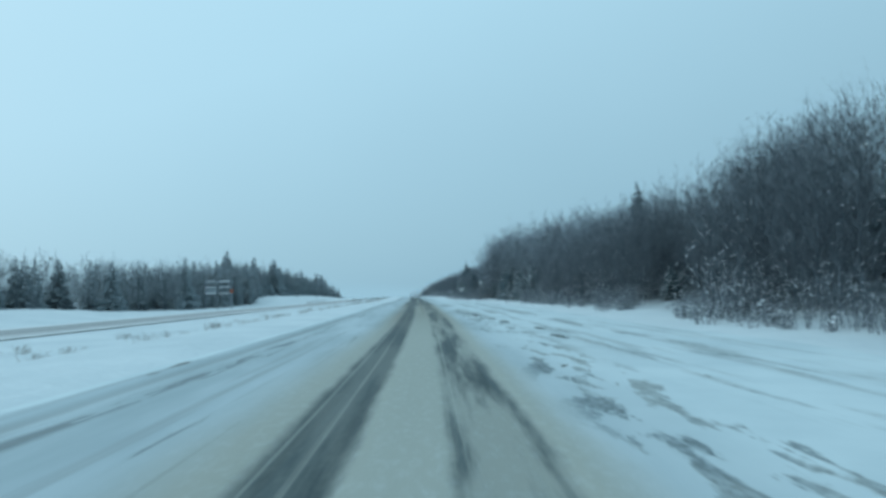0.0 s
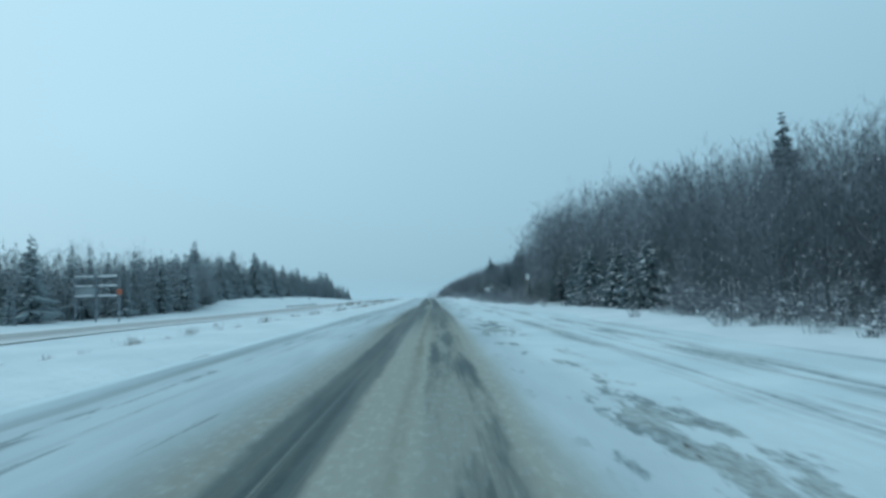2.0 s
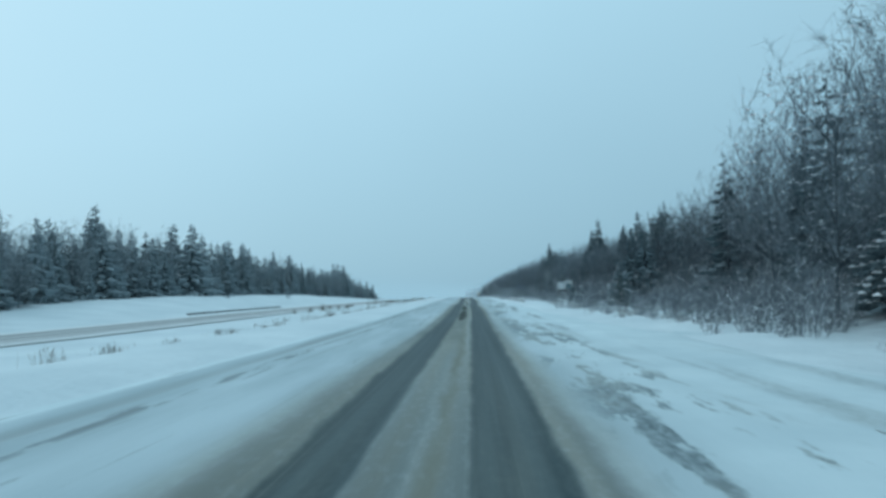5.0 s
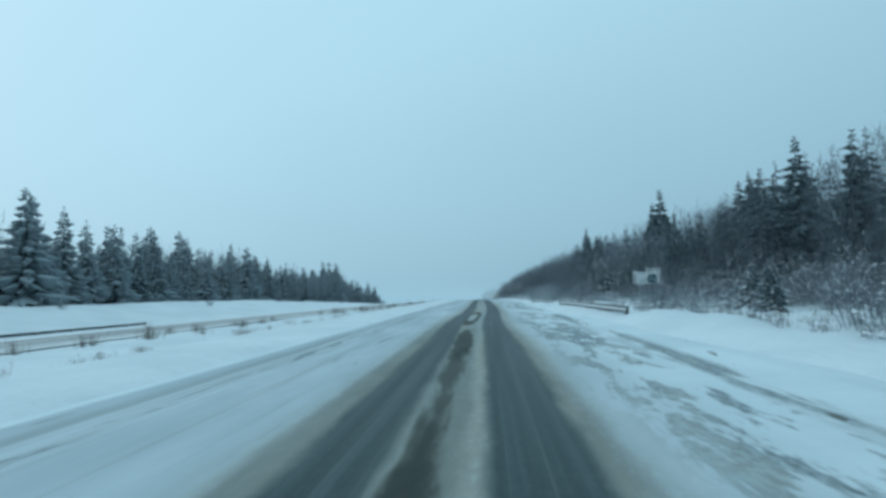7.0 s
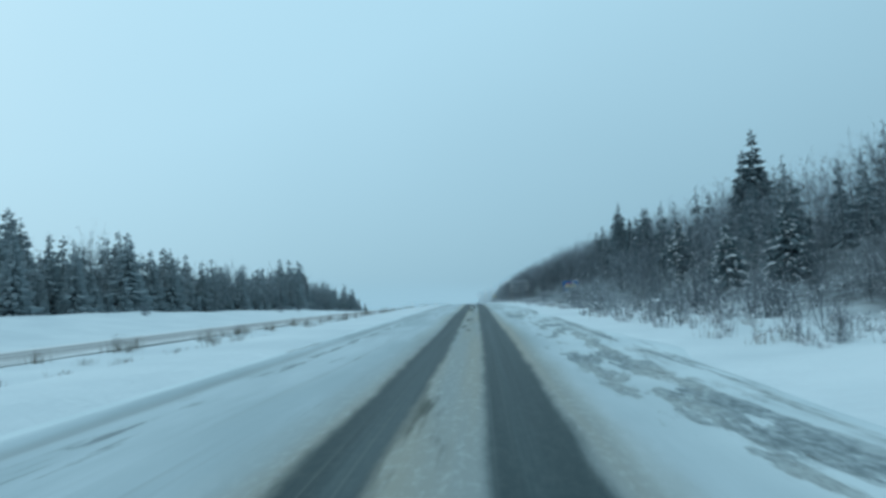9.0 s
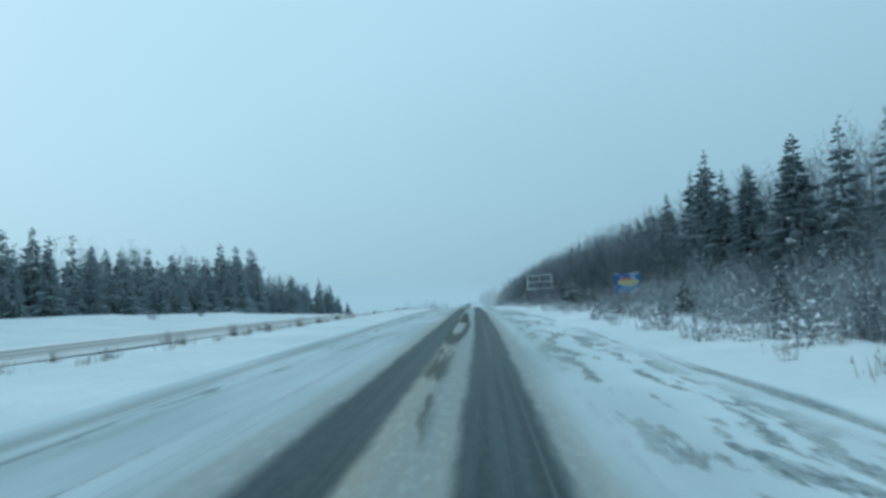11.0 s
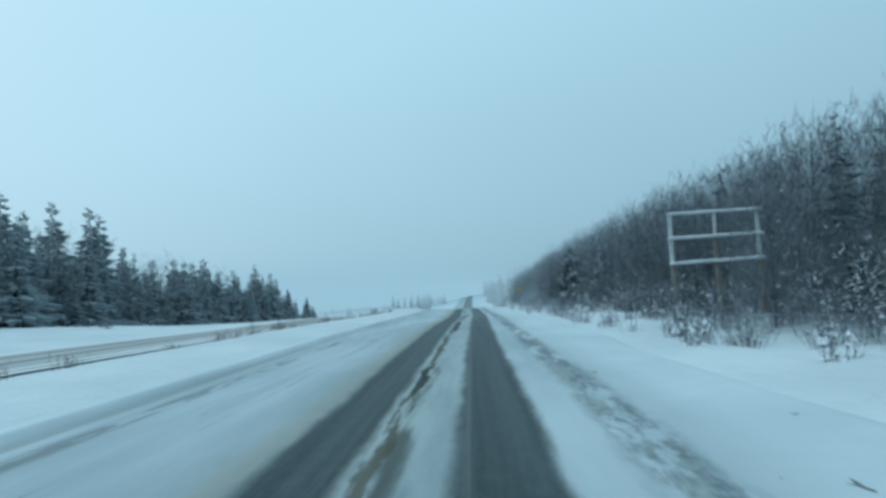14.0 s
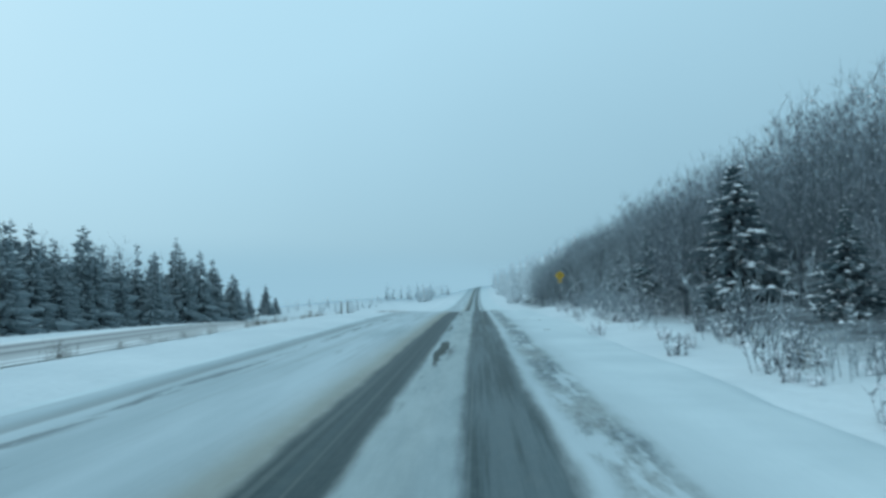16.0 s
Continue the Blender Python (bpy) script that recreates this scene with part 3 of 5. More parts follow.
def strip(name, centre, us, y0, y1, dy, lift, mat, relief=None):
    ys = np.arange(y0, y1, dy)
    U, Yg = np.meshgrid(us, ys)
    X = U + centre(Yg)
    Z = (level(Yg) if relief else land(X, Yg)) + lift
    if relief:
        Z = Z + relief(U, Yg)
    n, m = U.shape
    idx = np.arange(n * m).reshape(n, m)
    faces = np.stack([idx[:-1, :-1], idx[:-1, 1:], idx[1:, 1:], idx[1:, :-1]], -1).reshape(-1, 4)
    return mesh_of(name, np.stack([X, Yg, Z], -1).reshape(-1, 3), faces, mat, uv=np.stack([U.ravel(), Yg.ravel()], 1))


def relief(u, y):
    """Snow lies proud of the worn wheel tracks, in ridges along the edges."""
    worn = ease((u + 1.9) / 0.25) * ease((-0.9 - u) / 0.2) + ease((u + 0.12) / 0.2) * ease((0.98 - u) / 0.2)
    h = 0.030 * (1 - worn)
    h = h + 0.02 * ease((-2.2 - u) / 0.5) + 0.02 * ease((u - 1.2) / 0.4)
    h = h + 0.06 * np.exp(-((u + 5.45) / 0.22) ** 2) - 0.03 * np.exp(-((u + 5.05) / 0.10) ** 2)
    h = h + 0.05 * np.exp(-((u - 4.7) / 0.35) ** 2) * (y > 140)
    h = h + 0.012 * wave(u * 3, y, 2.2, 0.3) * (1 - worn) + 0.008 * wave(u * 6, y * 0.5, 1.5, 1.3) * (1 - worn)
    return h


def build_roads():
    us = np.concatenate([np.arange(-6.4, 6.0, 0.11), np.arange(6.0, 10.4, 0.25)])
    me = strip("road", lambda y: axis(y), us, -60, 470, 1.5, 0.0, carriageway_material(), relief)
    # the outer rims dip under the snow beside the road
    co = np.empty(len(me.vertices) * 3, np.float32)
    me.vertices.foreach_get("co", co)
    co = co.reshape(-1, 3)
    u = co[:, 0] - axis(co[:, 1])
    room = np.minimum(lip(co[:, 1]), 10.2)
    co[:, 2] -= 0.16 * ease((u - room + 0.7) / 0.7) + 0.14 * ease((-5.9 - u) / 0.5)
    me.vertices.foreach_set("co", co.ravel())
    me.update()
    tagged(new("road", me), "asphalt highway under packed snow with two worn wheel tracks", "road", kind="structure")
    far = strip("road", lambda y: axis(y), np.arange(-6.4, 6.4, 0.4), 468, 1300, 6.0, 0.012, me.materials[0], relief)
    tagged(new("road", far), "snowy highway climbing away into the distance", "road", kind="structure")
    opp = strip("road", lambda y: axis(y) + np.interp(y, YS, OTHER), np.arange(-4.2, 4.21, 0.4), -60, 560, 2.5, 0.03, far_carriageway_material())
    tagged(new("road", opp), "opposite carriageway with thin grey slush over asphalt", "road", kind="structure")


def build_lane_dashes():
    for y0 in (84.8, 93.5, 102.2, 110.4):
        ys = np.linspace(y0, y0 + 2.8, 9)
        V, F = [], []
        for i, y in enumerate(ys):
            for s in (-0.05, 0.05):
                w = s * (1 + 0.15 * math.sin(i * 2.3 + y0))
                x = axis(y) - 2.21 + w
                V.append((x, y, level(y) + float(relief(np.array(-2.26), np.array(y))) + 0.016))
        F = [(2 * i, 2 * i + 1, 2 * i + 3, 2 * i + 2) for i in range(len(ys) - 1)]
        tagged(new("lane_marking", mesh_of("lane_marking", V, F, M_PAINTLINE)), "worn white dash of lane paint on the asphalt", "road marking", "lane dashes", kind="structure")


# ---- trees ----
class Shape:
    """Collects vertices and triangles."""

    def __init__(self):
        self.V, self.F = [], []

    def tube(self, pts, radii, sides):
        base = len(self.V)
        for (p, r) in zip(pts, radii):
            for i in range(sides):
                a = 2 * math.pi * i / sides
                self.V.append((p[0] + r * math.cos(a), p[1] + r * math.sin(a), p[2]))
        for k in range(len(pts) - 1):
            for i in range(sides):
                a, b = base + k * sides + i, base + k * sides + (i + 1) % sides
                self.F += [(a, b, b + sides), (a, b + sides, a + sides)]

    def spike(self, p, q, r):
        """A three-sided tapering twig."""
        p, q = np.asarray(p), np.asarray(q)
        d = q - p
        s = np.cross(d, (0.31, 0.52, 0.79))
        s = s / (np.linalg.norm(s) + 1e-9) * r
        t = np.cross(d, s)
        t = t / (np.linalg.norm(t) + 1e-9) * r
        b = len(self.V)
        self.V += [tuple(p + s), tuple(p - 0.5 * s + 0.87 * t), tuple(p - 0.5 * s - 0.87 * t), tuple(q)]
        self.F += [(b, b + 1, b + 3), (b + 1, b + 2, b + 3), (b + 2, b, b + 3)]

    def sliver(self, p, q, r):
        """The thinnest twigs: one narrow triangle."""
        d = np.subtract(q, p)
        s = np.array((-d[1] - 0.3 * d[2], d[0] + 0.2 * d[2], 0.3 * d[0] - 0.2 * d[1]))
        s = s / (math.sqrt(s[0] ** 2 + s[1] ** 2 + s[2] ** 2) + 1e-9) * r
        b = len(self.V)
        self.V += [tuple(p + s), tuple(p - s), tuple(q)]
        self.F.append((b, b + 1, b + 2))

    def pad(self, c, r, rng, flat=0.5):
        b = len(self.V)
        for i in range(5):
            a = i * 1.2566 + rng.uniform(-.35, .35)
            k = r * rng.uniform(0.7, 1.25)
            self.V.append((c[0] + k * math.cos(a), c[1] + k * math.sin(a), c[2] + rng.uniform(-.15, .1) * r))
        self.V.append((c[0], c[1], c[2] + r * flat))
        self.F += [(b + i, b + (i + 1) % 5, b + 5) for i in range(5)]

    def arrays(self):
        return np.array(self.V, np.float32), np.array(self.F, np.int32)


def grow_bare_tree(seed, tall, limbs, boughs, twigs, slim=1.0, snowy=0.0, thin=0.0095):
    """A leafless hardwood: forking trunk, limbs spreading into a domed crown, boughs and a haze of fine twigs."""
    rng = np.random.default_rng(seed)
    wood, fine, white = Shape(), Shape(), Shape()
    r0 = tall * 0.0065
    bend, ph = rng.normal(0, 0.02, 2), rng.uniform(0, 6, 2)
    zs = np.linspace(-0.4, tall * 0.62, 6)
    pts = [(bend[0] * z * math.sin(z * 0.5 + ph[0]), bend[1] * z * math.cos(z * 0.4 + ph[1]), z) for z in zs]
    wood.tube(pts, [r0 * (1 - 0.75 * i / 5) + 0.008 for i in range(6)], 5)
    hub, half, wide = np.array((0.0, 0.0, tall * 0.56)), tall * 0.42, tall * 0.235 * slim
    for i in range(limbs):
        # each limb ends on the skin of an uneven dome
        f = (i + rng.uniform(0, 1)) / limbs
        a = i * 2.4 + rng.uniform(-.5, .5)
        up = -0.90 + 1.88 * f
        flat = math.sqrt(max(1 - min(up * up, 1), 0.0))
        skin = rng.uniform(0.55, 1.0) ** 0.7 * (1 + 0.10 * math.sin(2 * a + seed) * flat)
        way = np.array((flat * math.cos(a) * wide, flat * math.sin(a) * wide, up * half))
        end = hub + way * skin
        reach = math.hypot(end[0], end[1])
        z = min(max(end[2] - 1.0 * reach - 0.10 * tall, tall * 0.16), tall * 0.60)
        p0 = np.array((np.interp(z, zs, [p[0] for p in pts]), np.interp(z, zs, [p[1] for p in pts]), z))
        p1 = p0 + (end - p0) * 0.5 + (0.14 * end[0], 0.14 * end[1], -0.04 * tall * flat)
        rr = r0 * 0.34 * (1.1 - 0.8 * z / tall) + 0.006
        wood.spike(p0, p1 + (end - p1) * 0.25, rr)
        wood.spike(p1, end, rr * 0.5)
        out = way / (np.linalg.norm(way) + 1e-9)
        for j in range(boughs):
            g = 0.30 + 0.70 * (j + rng.uniform(0, 1)) / boughs
            q0 = p0 + (p1 - p0) * (g / 0.5) if g < 0.5 else p1 + (end - p1) * (g - 0.5) / 0.5
            d = out * 0.45 + rng.normal(0, 0.65, 3) + (0, 0, 0.25)
            d = d / (np.linalg.norm(d) + 1e-9)
            ln = 0.070 * tall * rng.uniform(0.6, 1.3)
            q1 = q0 + d * ln
            fine.sliver(q0, q1, 0.010)
            if rng.uniform() < snowy:
                white.pad(q0 + (q1 - q0) * 0.4 + (0, 0, 0.03), rng.uniform(0.04, 0.10), rng, 0.4)
            ts = rng.uniform(0.1, 1.0, twigs)
            es = d * 0.35 + rng.normal(0, 0.60, (twigs, 3)) + (0, 0, 0.08)
            ls = ln * rng.uniform(0.45, 1.10, twigs)
            ws = thin * rng.uniform(0.75, 1.25, twigs)
            for t in range(twigs):
                s0 = q0 + (q1 - q0) * ts[t]
                fine.sliver(s0, s0 + es[t] * ls[t], ws[t])
    return wood, fine, white


def grow_spruce(seed, tall, spread, tiers, per, snowy, cheap=False, sprays=3, body=0.17):
    """A spruce: tapered stem, whorls of drooping boughs with side sprays and loads of snow."""
    rng = np.random.default_rng(seed)
    wood, fine, white = Shape(), Shape(), Shape()
    wood.tube([(0, 0, -0.4), (0, 0, tall * 0.5), (0, 0, tall * 0.985)], [tall * 0.013 + 0.02, tall * 0.008 + 0.01, 0.008], 5)
    for i in range(tiers):
        f = (i + rng.uniform(-.25, .25)) / tiers
        f = min(max(f, 0.015), 0.985)
        z = tall * (0.05 + 0.95 * f)
        span = spread * (1 - f) ** 0.74 * rng.uniform(0.65, 1.15) + 0.05 * tall * (1 - f) + 0.04
        n = max(4, int(per * (1 - 0.45 * f)))
        for j in range(n):
            a = 2 * math.pi * (j + rng.uniform(-.3, .3)) / n + i * 0.9
            ln = span * rng.uniform(0.65, 1.15)
            d = np.array((math.cos(a), math.sin(a), 0))
            s = np.array((-d[1], d[0], 0))
            lift = rng.uniform(-0.42, -0.12) if f < 0.85 else rng.uniform(-0.15, 0.35)
            p0 = np.array((0, 0, z + 0.10 * ln + rng.uniform(-0.5, 0.5) * tall / tiers))
            p1 = p0 + d * ln * 0.55 + (0, 0, lift * ln * 0.5)
            p2 = p0 + d * ln + (0, 0, lift * ln * 0.75)
            wd = ln * (0.26 if cheap else body) + 0.04
            b = len(fine.V)
            drop = (0.36 if cheap else 1.3 * body) * ln + 0.05
            fine.V += [tuple(p0), tuple(p1 + s * wd), tuple(p1 - s * wd), tuple(p2), tuple(p1 - (0, 0, drop)), tuple(p1 + (0, 0, 0.06 * ln))]
            fine.F += [(b, b + 1, b + 5), (b, b + 5, b + 2), (b + 5, b + 1, b + 3), (b + 2, b + 5, b + 3), (b, b + 4, b + 1), (b + 4, b + 3, b + 1), (b, b + 2, b + 4), (b + 4, b + 2, b + 3)]
            if not cheap:
                for k in range(sprays):
                    g = rng.uniform(0.25, 0.98)
                    c = p0 + (p2 - p0) * g
                    sg = -1 if k % 2 else 1
                    tip = c + s * sg * ln * rng.uniform(0.10, 0.36) * (1.2 - 0.6 * g) + d * ln * rng.uniform(0.02, 0.2) - (0, 0, rng.uniform(0.02, 0.22) * ln)
                    if k < 3:
                        fine.spike(c - d * 0.05 * ln, tip, 0.035 * ln + 0.012)
                    else:
                        fine.sliver(c - d * 0.05 * ln, tip, 0.03 * ln + 0.014)
            if rng.uniform() < snowy * (1.15 - f):
                for k in range(1 + int(rng.integers(3 if cheap else 5))):
                    c = p0 + (p2 - p0) * rng.uniform(0.35, 1.0) + s * rng.uniform(-0.7, 0.7) * wd
                    r = min((wd + 0.05) * rng.uniform(0.2, 0.8), 0.22)
                    white.pad(c + (0, 0, 0.03 * ln + 0.02), r, rng, 0.55)
    return wood, fine, white


def grow_shrub(seed, tall, stems, snowy, puff=1.0):
    """A thicket bush: a sheaf of thin stems with side twigs."""
    rng = np.random.default_rng(seed)
    fine, white = Shape(), Shape()
    for i in range(stems):
        a = rng.uniform(0, 6.28)
        o = np.array((math.cos(a), math.sin(a), 0)) * rng.uniform(0, 0.35) * tall
        p = o + (0, 0, -0.2)
        q = o * 1.9 + np.array((rng.normal(0, .15) * tall, rng.normal(0, .15) * tall, tall * rng.uniform(0.55, 1.0)))
        fine.spike(p, q, 0.012)
        for t in range(9):
            h = rng.uniform(0.25, 1)
            s0 = p + (q - p) * h
            e = rng.normal(0, 1, 3)
            e[2] = abs(e[2]) + 0.3
            s1 = s0 + e / np.linalg.norm(e) * tall * rng.uniform(0.14, 0.32)
            fine.sliver(s0, s1, 0.011)
            if rng.uniform() < snowy * 1.5 * (1.25 - h):
                # snow lying along the twig
                g = rng.uniform(0.0, 0.7)
                white.spike(s0 + (s1 - s0) * g + (0, 0, 0.01), s0 + (s1 - s0) * (g + rng.uniform(0.12, 0.38)) + (0, 0, 0.014), rng.uniform(0.010, 0.024))
            if rng.uniform() < snowy * 0.45 * (1.25 - h):
                white.pad(s0 + (s1 - s0) * rng.uniform(0.1, 0.8), puff * rng.uniform(0.018, 0.055), rng, rng.uniform(0.5, 1.4))
    return fine, white


def grow_weeds(seed, tall, blades):
    rng = np.random.default_rng(seed)
    fine = Shape()
    for i in range(blades):
        a = rng.uniform(0, 6.28)
        o = np.array((math.cos(a), math.sin(a), 0)) * abs(rng.normal(0, 0.30))
        q = o * 1.1 + np.array((rng.normal(0, .06), rng.normal(0, .06), tall * rng.uniform(0.45, 1.0)))
        fine.spike(o + (0, 0, -0.1), q, 0.008)
        if i % 3 == 0:
            fine.spike(q - (0, 0, 0.08), q + (rng.normal(0, .02), rng.normal(0, .02), 0.05), 0.014)
    return fine


def as_mesh(name, shape, mat):
    v, f = shape.arrays()
    return mesh_of(name, v, f, mat, flat=True)


def kit_bare(seed, tall, snowy, twig=None):
    w, f, s = grow_bare_tree(seed, tall, 46, 8, 9, 1.25, snowy, 0.0090)
    return [("trunk", as_mesh("trunk", w, M_BARK), ""), ("crown", as_mesh("crown", f, twig or M_TWIG), "bare grey twigs")] + ([("snow_load", as_mesh("snow_load", s, M_SNOWLOAD), "clumps of white snow")] if s.F else [])


def kit_spruce(seed, tall, spread, snowy, needle, tiers=24, per=11, sprays=4, body=0.17):
    w, f, s = grow_spruce(seed, tall, spread, tiers, per, snowy, False, sprays, body)
    return [("trunk", as_mesh("trunk", w, M_BARK), ""), ("crown", as_mesh("crown", f, needle), "dark drooping needle boughs")] + ([("snow_load", as_mesh("snow_load", s, M_SNOWLOAD), "pads of white snow")] if s.F else [])


def kit_shrub(seed, tall, snowy):
    f, s = grow_shrub(seed, tall, 30, snowy)
    return [("brush", as_mesh("brush", f, M_TWIG), ""), ("snow_load", as_mesh("snow_load", s, M_SNOWLOAD), "clumps of white snow")]


def plant(name, kit, x, y, scale, turn, label, category, group, sink=0.0, lean=0.0):
    ob = empty(name, Matrix.Translation((x, y, height(x, y) - sink)) @ pose(0, 0, 0, lean, 0, turn) @ Matrix.Scale(scale, 4), label, category, group)
    last = ob
    for n, me, lab in kit:
        # snow lies on the crown or brush, so it moves with it
        p = part(n, me, last if n == "snow_load" else ob, lab)
        last = p
        if n == "snow_load":
            tagged(p, kind="stuff")
    return ob


def scatter(name, shapes, spots, mats, label, category):
    """Many uncountable plants as one object. shapes: lists of (shape, material number); spots: x, y, scale, turn, which."""
    V, F, I, base = [], [], [], 0
    prepared = [[(*s.arrays(), i) for s, i in group if s.F] for group in shapes]
    for x, y, sc, turn, which in spots:
        c, s = math.cos(turn) * sc, math.sin(turn) * sc
        z = height(x, y) - 0.1
        for v, f, i in prepared[which]:
            w = np.empty_like(v)
            w[:, 0], w[:, 1], w[:, 2] = v[:, 0] * c - v[:, 1] * s + x, v[:, 0] * s + v[:, 1] * c + y, v[:, 2] * sc + z
            V.append(w)
            F.append(f + base)
            I.append(np.full(len(f), i))
            base += len(v)
    me = mesh_of(name, np.concatenate(V), np.concatenate(F), mats, np.concatenate(I), flat=True)
    return tagged(new(name, me), label, category, kind="stuff")


# ---- the woods ----
def build_woods():
    rng = np.random.default_rng(11)
    bare = [kit_bare(100 + i, t, s) for i, (t, s) in enumerate(((11.5, 0.0), (10.0, 0.01), (12.5, 0.0), (9.0, 0.03), (11.0, 0.01), (7.5, 0.06)))]
    # distant hardwoods, lightened in colour to imitate haze
    hazed = [kit_bare(150 + i, t, 0.02, M_RIME_HAZE) for i, t in enumerate((11.5, 10.0, 12.5, 9.0, 11.0, 7.5))]
    bare_tall = (11.5, 10.0, 12.5, 9.0, 11.0, 7.5)
    dark = [kit_spruce(200 + i, t, w, s, M_NEEDLE, 27, 11, 9) for i, (t, w, s) in enumerate(((12.0, 2.7, 0.07), (10.0, 2.4, 0.10), (13.0, 2.7, 0.05)))]
    dark_tall = (12.0, 10.0, 13.0)
    laden = [kit_spruce(220 + i, t, w, s, M_NEEDLE, 24, 13, 15, 0.085) for i, (t, w, s) in enumerate(((6.0, 1.75, 0.75), (5.0, 1.5, 0.85), (3.0, 1.05, 0.8)))]
    laden_tall = (6.0, 5.0, 3.0)
    # spruces across the median, their needles lightened for haze
    haze_pale = [kit_spruce(240 + i, t, w, s, M_NEEDLE_HAZE) for i, (t, w, s) in enumerate(((12.0, 3.1, 0.0), (10.5, 2.7, 0.02), (13.5, 3.2, 0.0), (9.0, 2.7, 0.03)))]
    haze_pale_tall = (12.0, 10.5, 13.5, 9.0)
    snowed = [kit_bare(170 + i, t, 0.30, M_GREYTWIG) for i, t in enumerate((11.5, 10.0, 12.5, 9.0, 11.0, 7.5))]
    shrub = [kit_shrub(260 + i, t, s) for i, (t, s) in enumerate(((1.4, 0.30), (1.8, 0.22), (1.0, 0.42), (2.3, 0.14)))]

    def pick_spruce(kits, talls, x, y, tall, label, group):
        k = int(rng.integers(len(kits)))
        plant("spruce", kits[k], x, y, tall / talls[k], rng.uniform(0, 360), label, "tree", group)

    def room(x, y):
        """How tall a tree may stand here: the woods' outline climbs the slope away from the road."""
        u = x - axis(y)
        z25 = np.interp(y, [30, 50, 64, 80, 92, 106, 118, 132, 146, 185, 205, 240, 262, 275, 290, 304, 340, 400, 450, 500, 550], [13.8, 14.4, 12.2, 12.2, 12.6, 14.4, 17.6, 21.0, 22.2, 15.8, 12.6, 11.8, 10.6, 10.0, 11.4, 13.2, 13.2, 15.8, 16.2, 18.0, 18.0])
        line = level(y) + 1.5 + (z25 - 1.5) * u / 25.0
        cap = np.interp(y, [50, 62, 106, 118, 130, 160, 185, 205, 225, 262, 300, 340, 380, 460, 500, 550], [14.6, 13.8, 14.6, 18.5, 23.0, 23.0, 20, 17.5, 17, 15.5, 18, 17, 18.5, 19, 21, 23])
        tall = min(line, cap) - height(x, y)
        if (150 < y < 262 or 288 < y < 362) and u < (24 if 294 < y < 346 else 19):
            tall = min(tall, 2.2 + 0.22 * max(u - 11, 0))
        if (214 < y < 243 and u < 15.5) or (314 < y < 350 and u < 16 * (y - 280) / 70 + 3):
            tall = 0.7
        return min(tall, np.interp(y, [108, 124, 164, 182], [13.5, 15.0, 15.0, 13.5]))

    # standing spruces on the hillside, by crown top height
    for x, y, top in ((40, 126, 21.5), (41.5, 129, 20.0), (25, 214, 13.2), (25.5, 221, 12.2), (25, 229, 13.6), (24, 234, 11.8), (25.2, 240, 12.5), (26.0, 245, 12.4), (27.6, 246, 12.6), (32.6, 306, 20.4), (30.8, 304.5, 17.6),
                      (24.5, 350, 17.4), (25, 353.5, 16.4), (25.6, 360, 16.6), (24, 366, 14.6), (26, 372, 13.0), (25, 380, 14.6), (24, 384, 12.6), (23, 323.5, 13.4), (24.5, 328, 13.8), (23, 333.5, 12.6), (25, 338, 13.4), (23.5, 341.5, 13.6), (36, 200, 16), (22, 205, 11.5), (14.8, 188, 7.4), (17.2, 193, 8.6)):
        pick_spruce(dark, dark_tall, x, y, top - height(x, y), "tall dark spruce rising over the bare hillside woods", "hillside spruces")
    # snow-laden young spruces along the verge
    young = ((14.0, 110.3, 5.8), (15.1, 107.6, 5.0), (14.4, 102.5, 5.2), (14.0, 97.0, 4.2), (15.8, 99.5, 5.0), (13.5, 94.0, 2.6), (14.1, 115.0, 5.4), (15.3, 119, 5.6), (15.2, 128, 5.0), (13.2, 126, 3.0), (12.6, 138, 3.2), (14.5, 146, 4.2), (22, 92, 5.2), (16.5, 47, 2.6), (22, 32, 5.8), (12.2, 181, 4.0), (10.8, 199, 2.2), (13.0, 207, 2.4),
                       (17.5, 262, 5.2), (15.2, 266, 4.2), (14.2, 279, 4.2), (16.8, 283, 5.5), (12.0, 300, 2.2), (10.2, 309, 2.0), (9.1, 353.7, 3.1), (8.2, 352.6, 1.7), (15.8, 241.3, 1.2), (11.6, 346, 1.4), (11.5, 368, 2.5), (8.0, 374, 2.0), (9.8, 384, 2.4), (8.0, 406.8, 5.4), (6.9, 404.5, 2.6), (6.6, 420.9, 6.2), (7.2, 412.6, 3.7), (10.6, 411, 3.4), (5.9, 436, 4.6), (7.0, 452, 4.2), (5.0, 470, 4.0))

    def hides(x, y):
        """True where brush would stand in front of a young spruce."""
        return any(-1.6 - 0.62 * (b - y) < x - a < 1.5 - 0.25 * (b - y) and -1.5 < b - y < 10 for a, b, tall in young)

    for x, y, tall in young:
        pick_spruce(laden, laden_tall, x, y, tall, "young spruce with boughs weighed down by snow", "snow-laden young spruces")
    # hardwoods at the front of the hillside
    spots = []
    for y in sorted(list(np.arange(14, 520, 3.4)) + list(np.arange(15.7, 84, 3.4))):
        for row, w in enumerate((4.8, 8.6, 13.5)):
            if row == 2 and int(y / 3.4) % 2:
                continue
            yy = y + rng.uniform(-1.9, 1.9)
            open_verge = 150 < yy < 262 or 288 < yy < 362
            if open_verge and (row == 0 or (row == 1 and rng.uniform() < 0.75)):
                continue
            x = axis(yy) + edge(yy) + w + rng.uniform(-1.8, 1.8)
            if room(x, yy) > 1.5 and not hides(x, yy):
                spots.append((x, yy, room(x, yy) * rng.uniform(0.84, 1.02)))
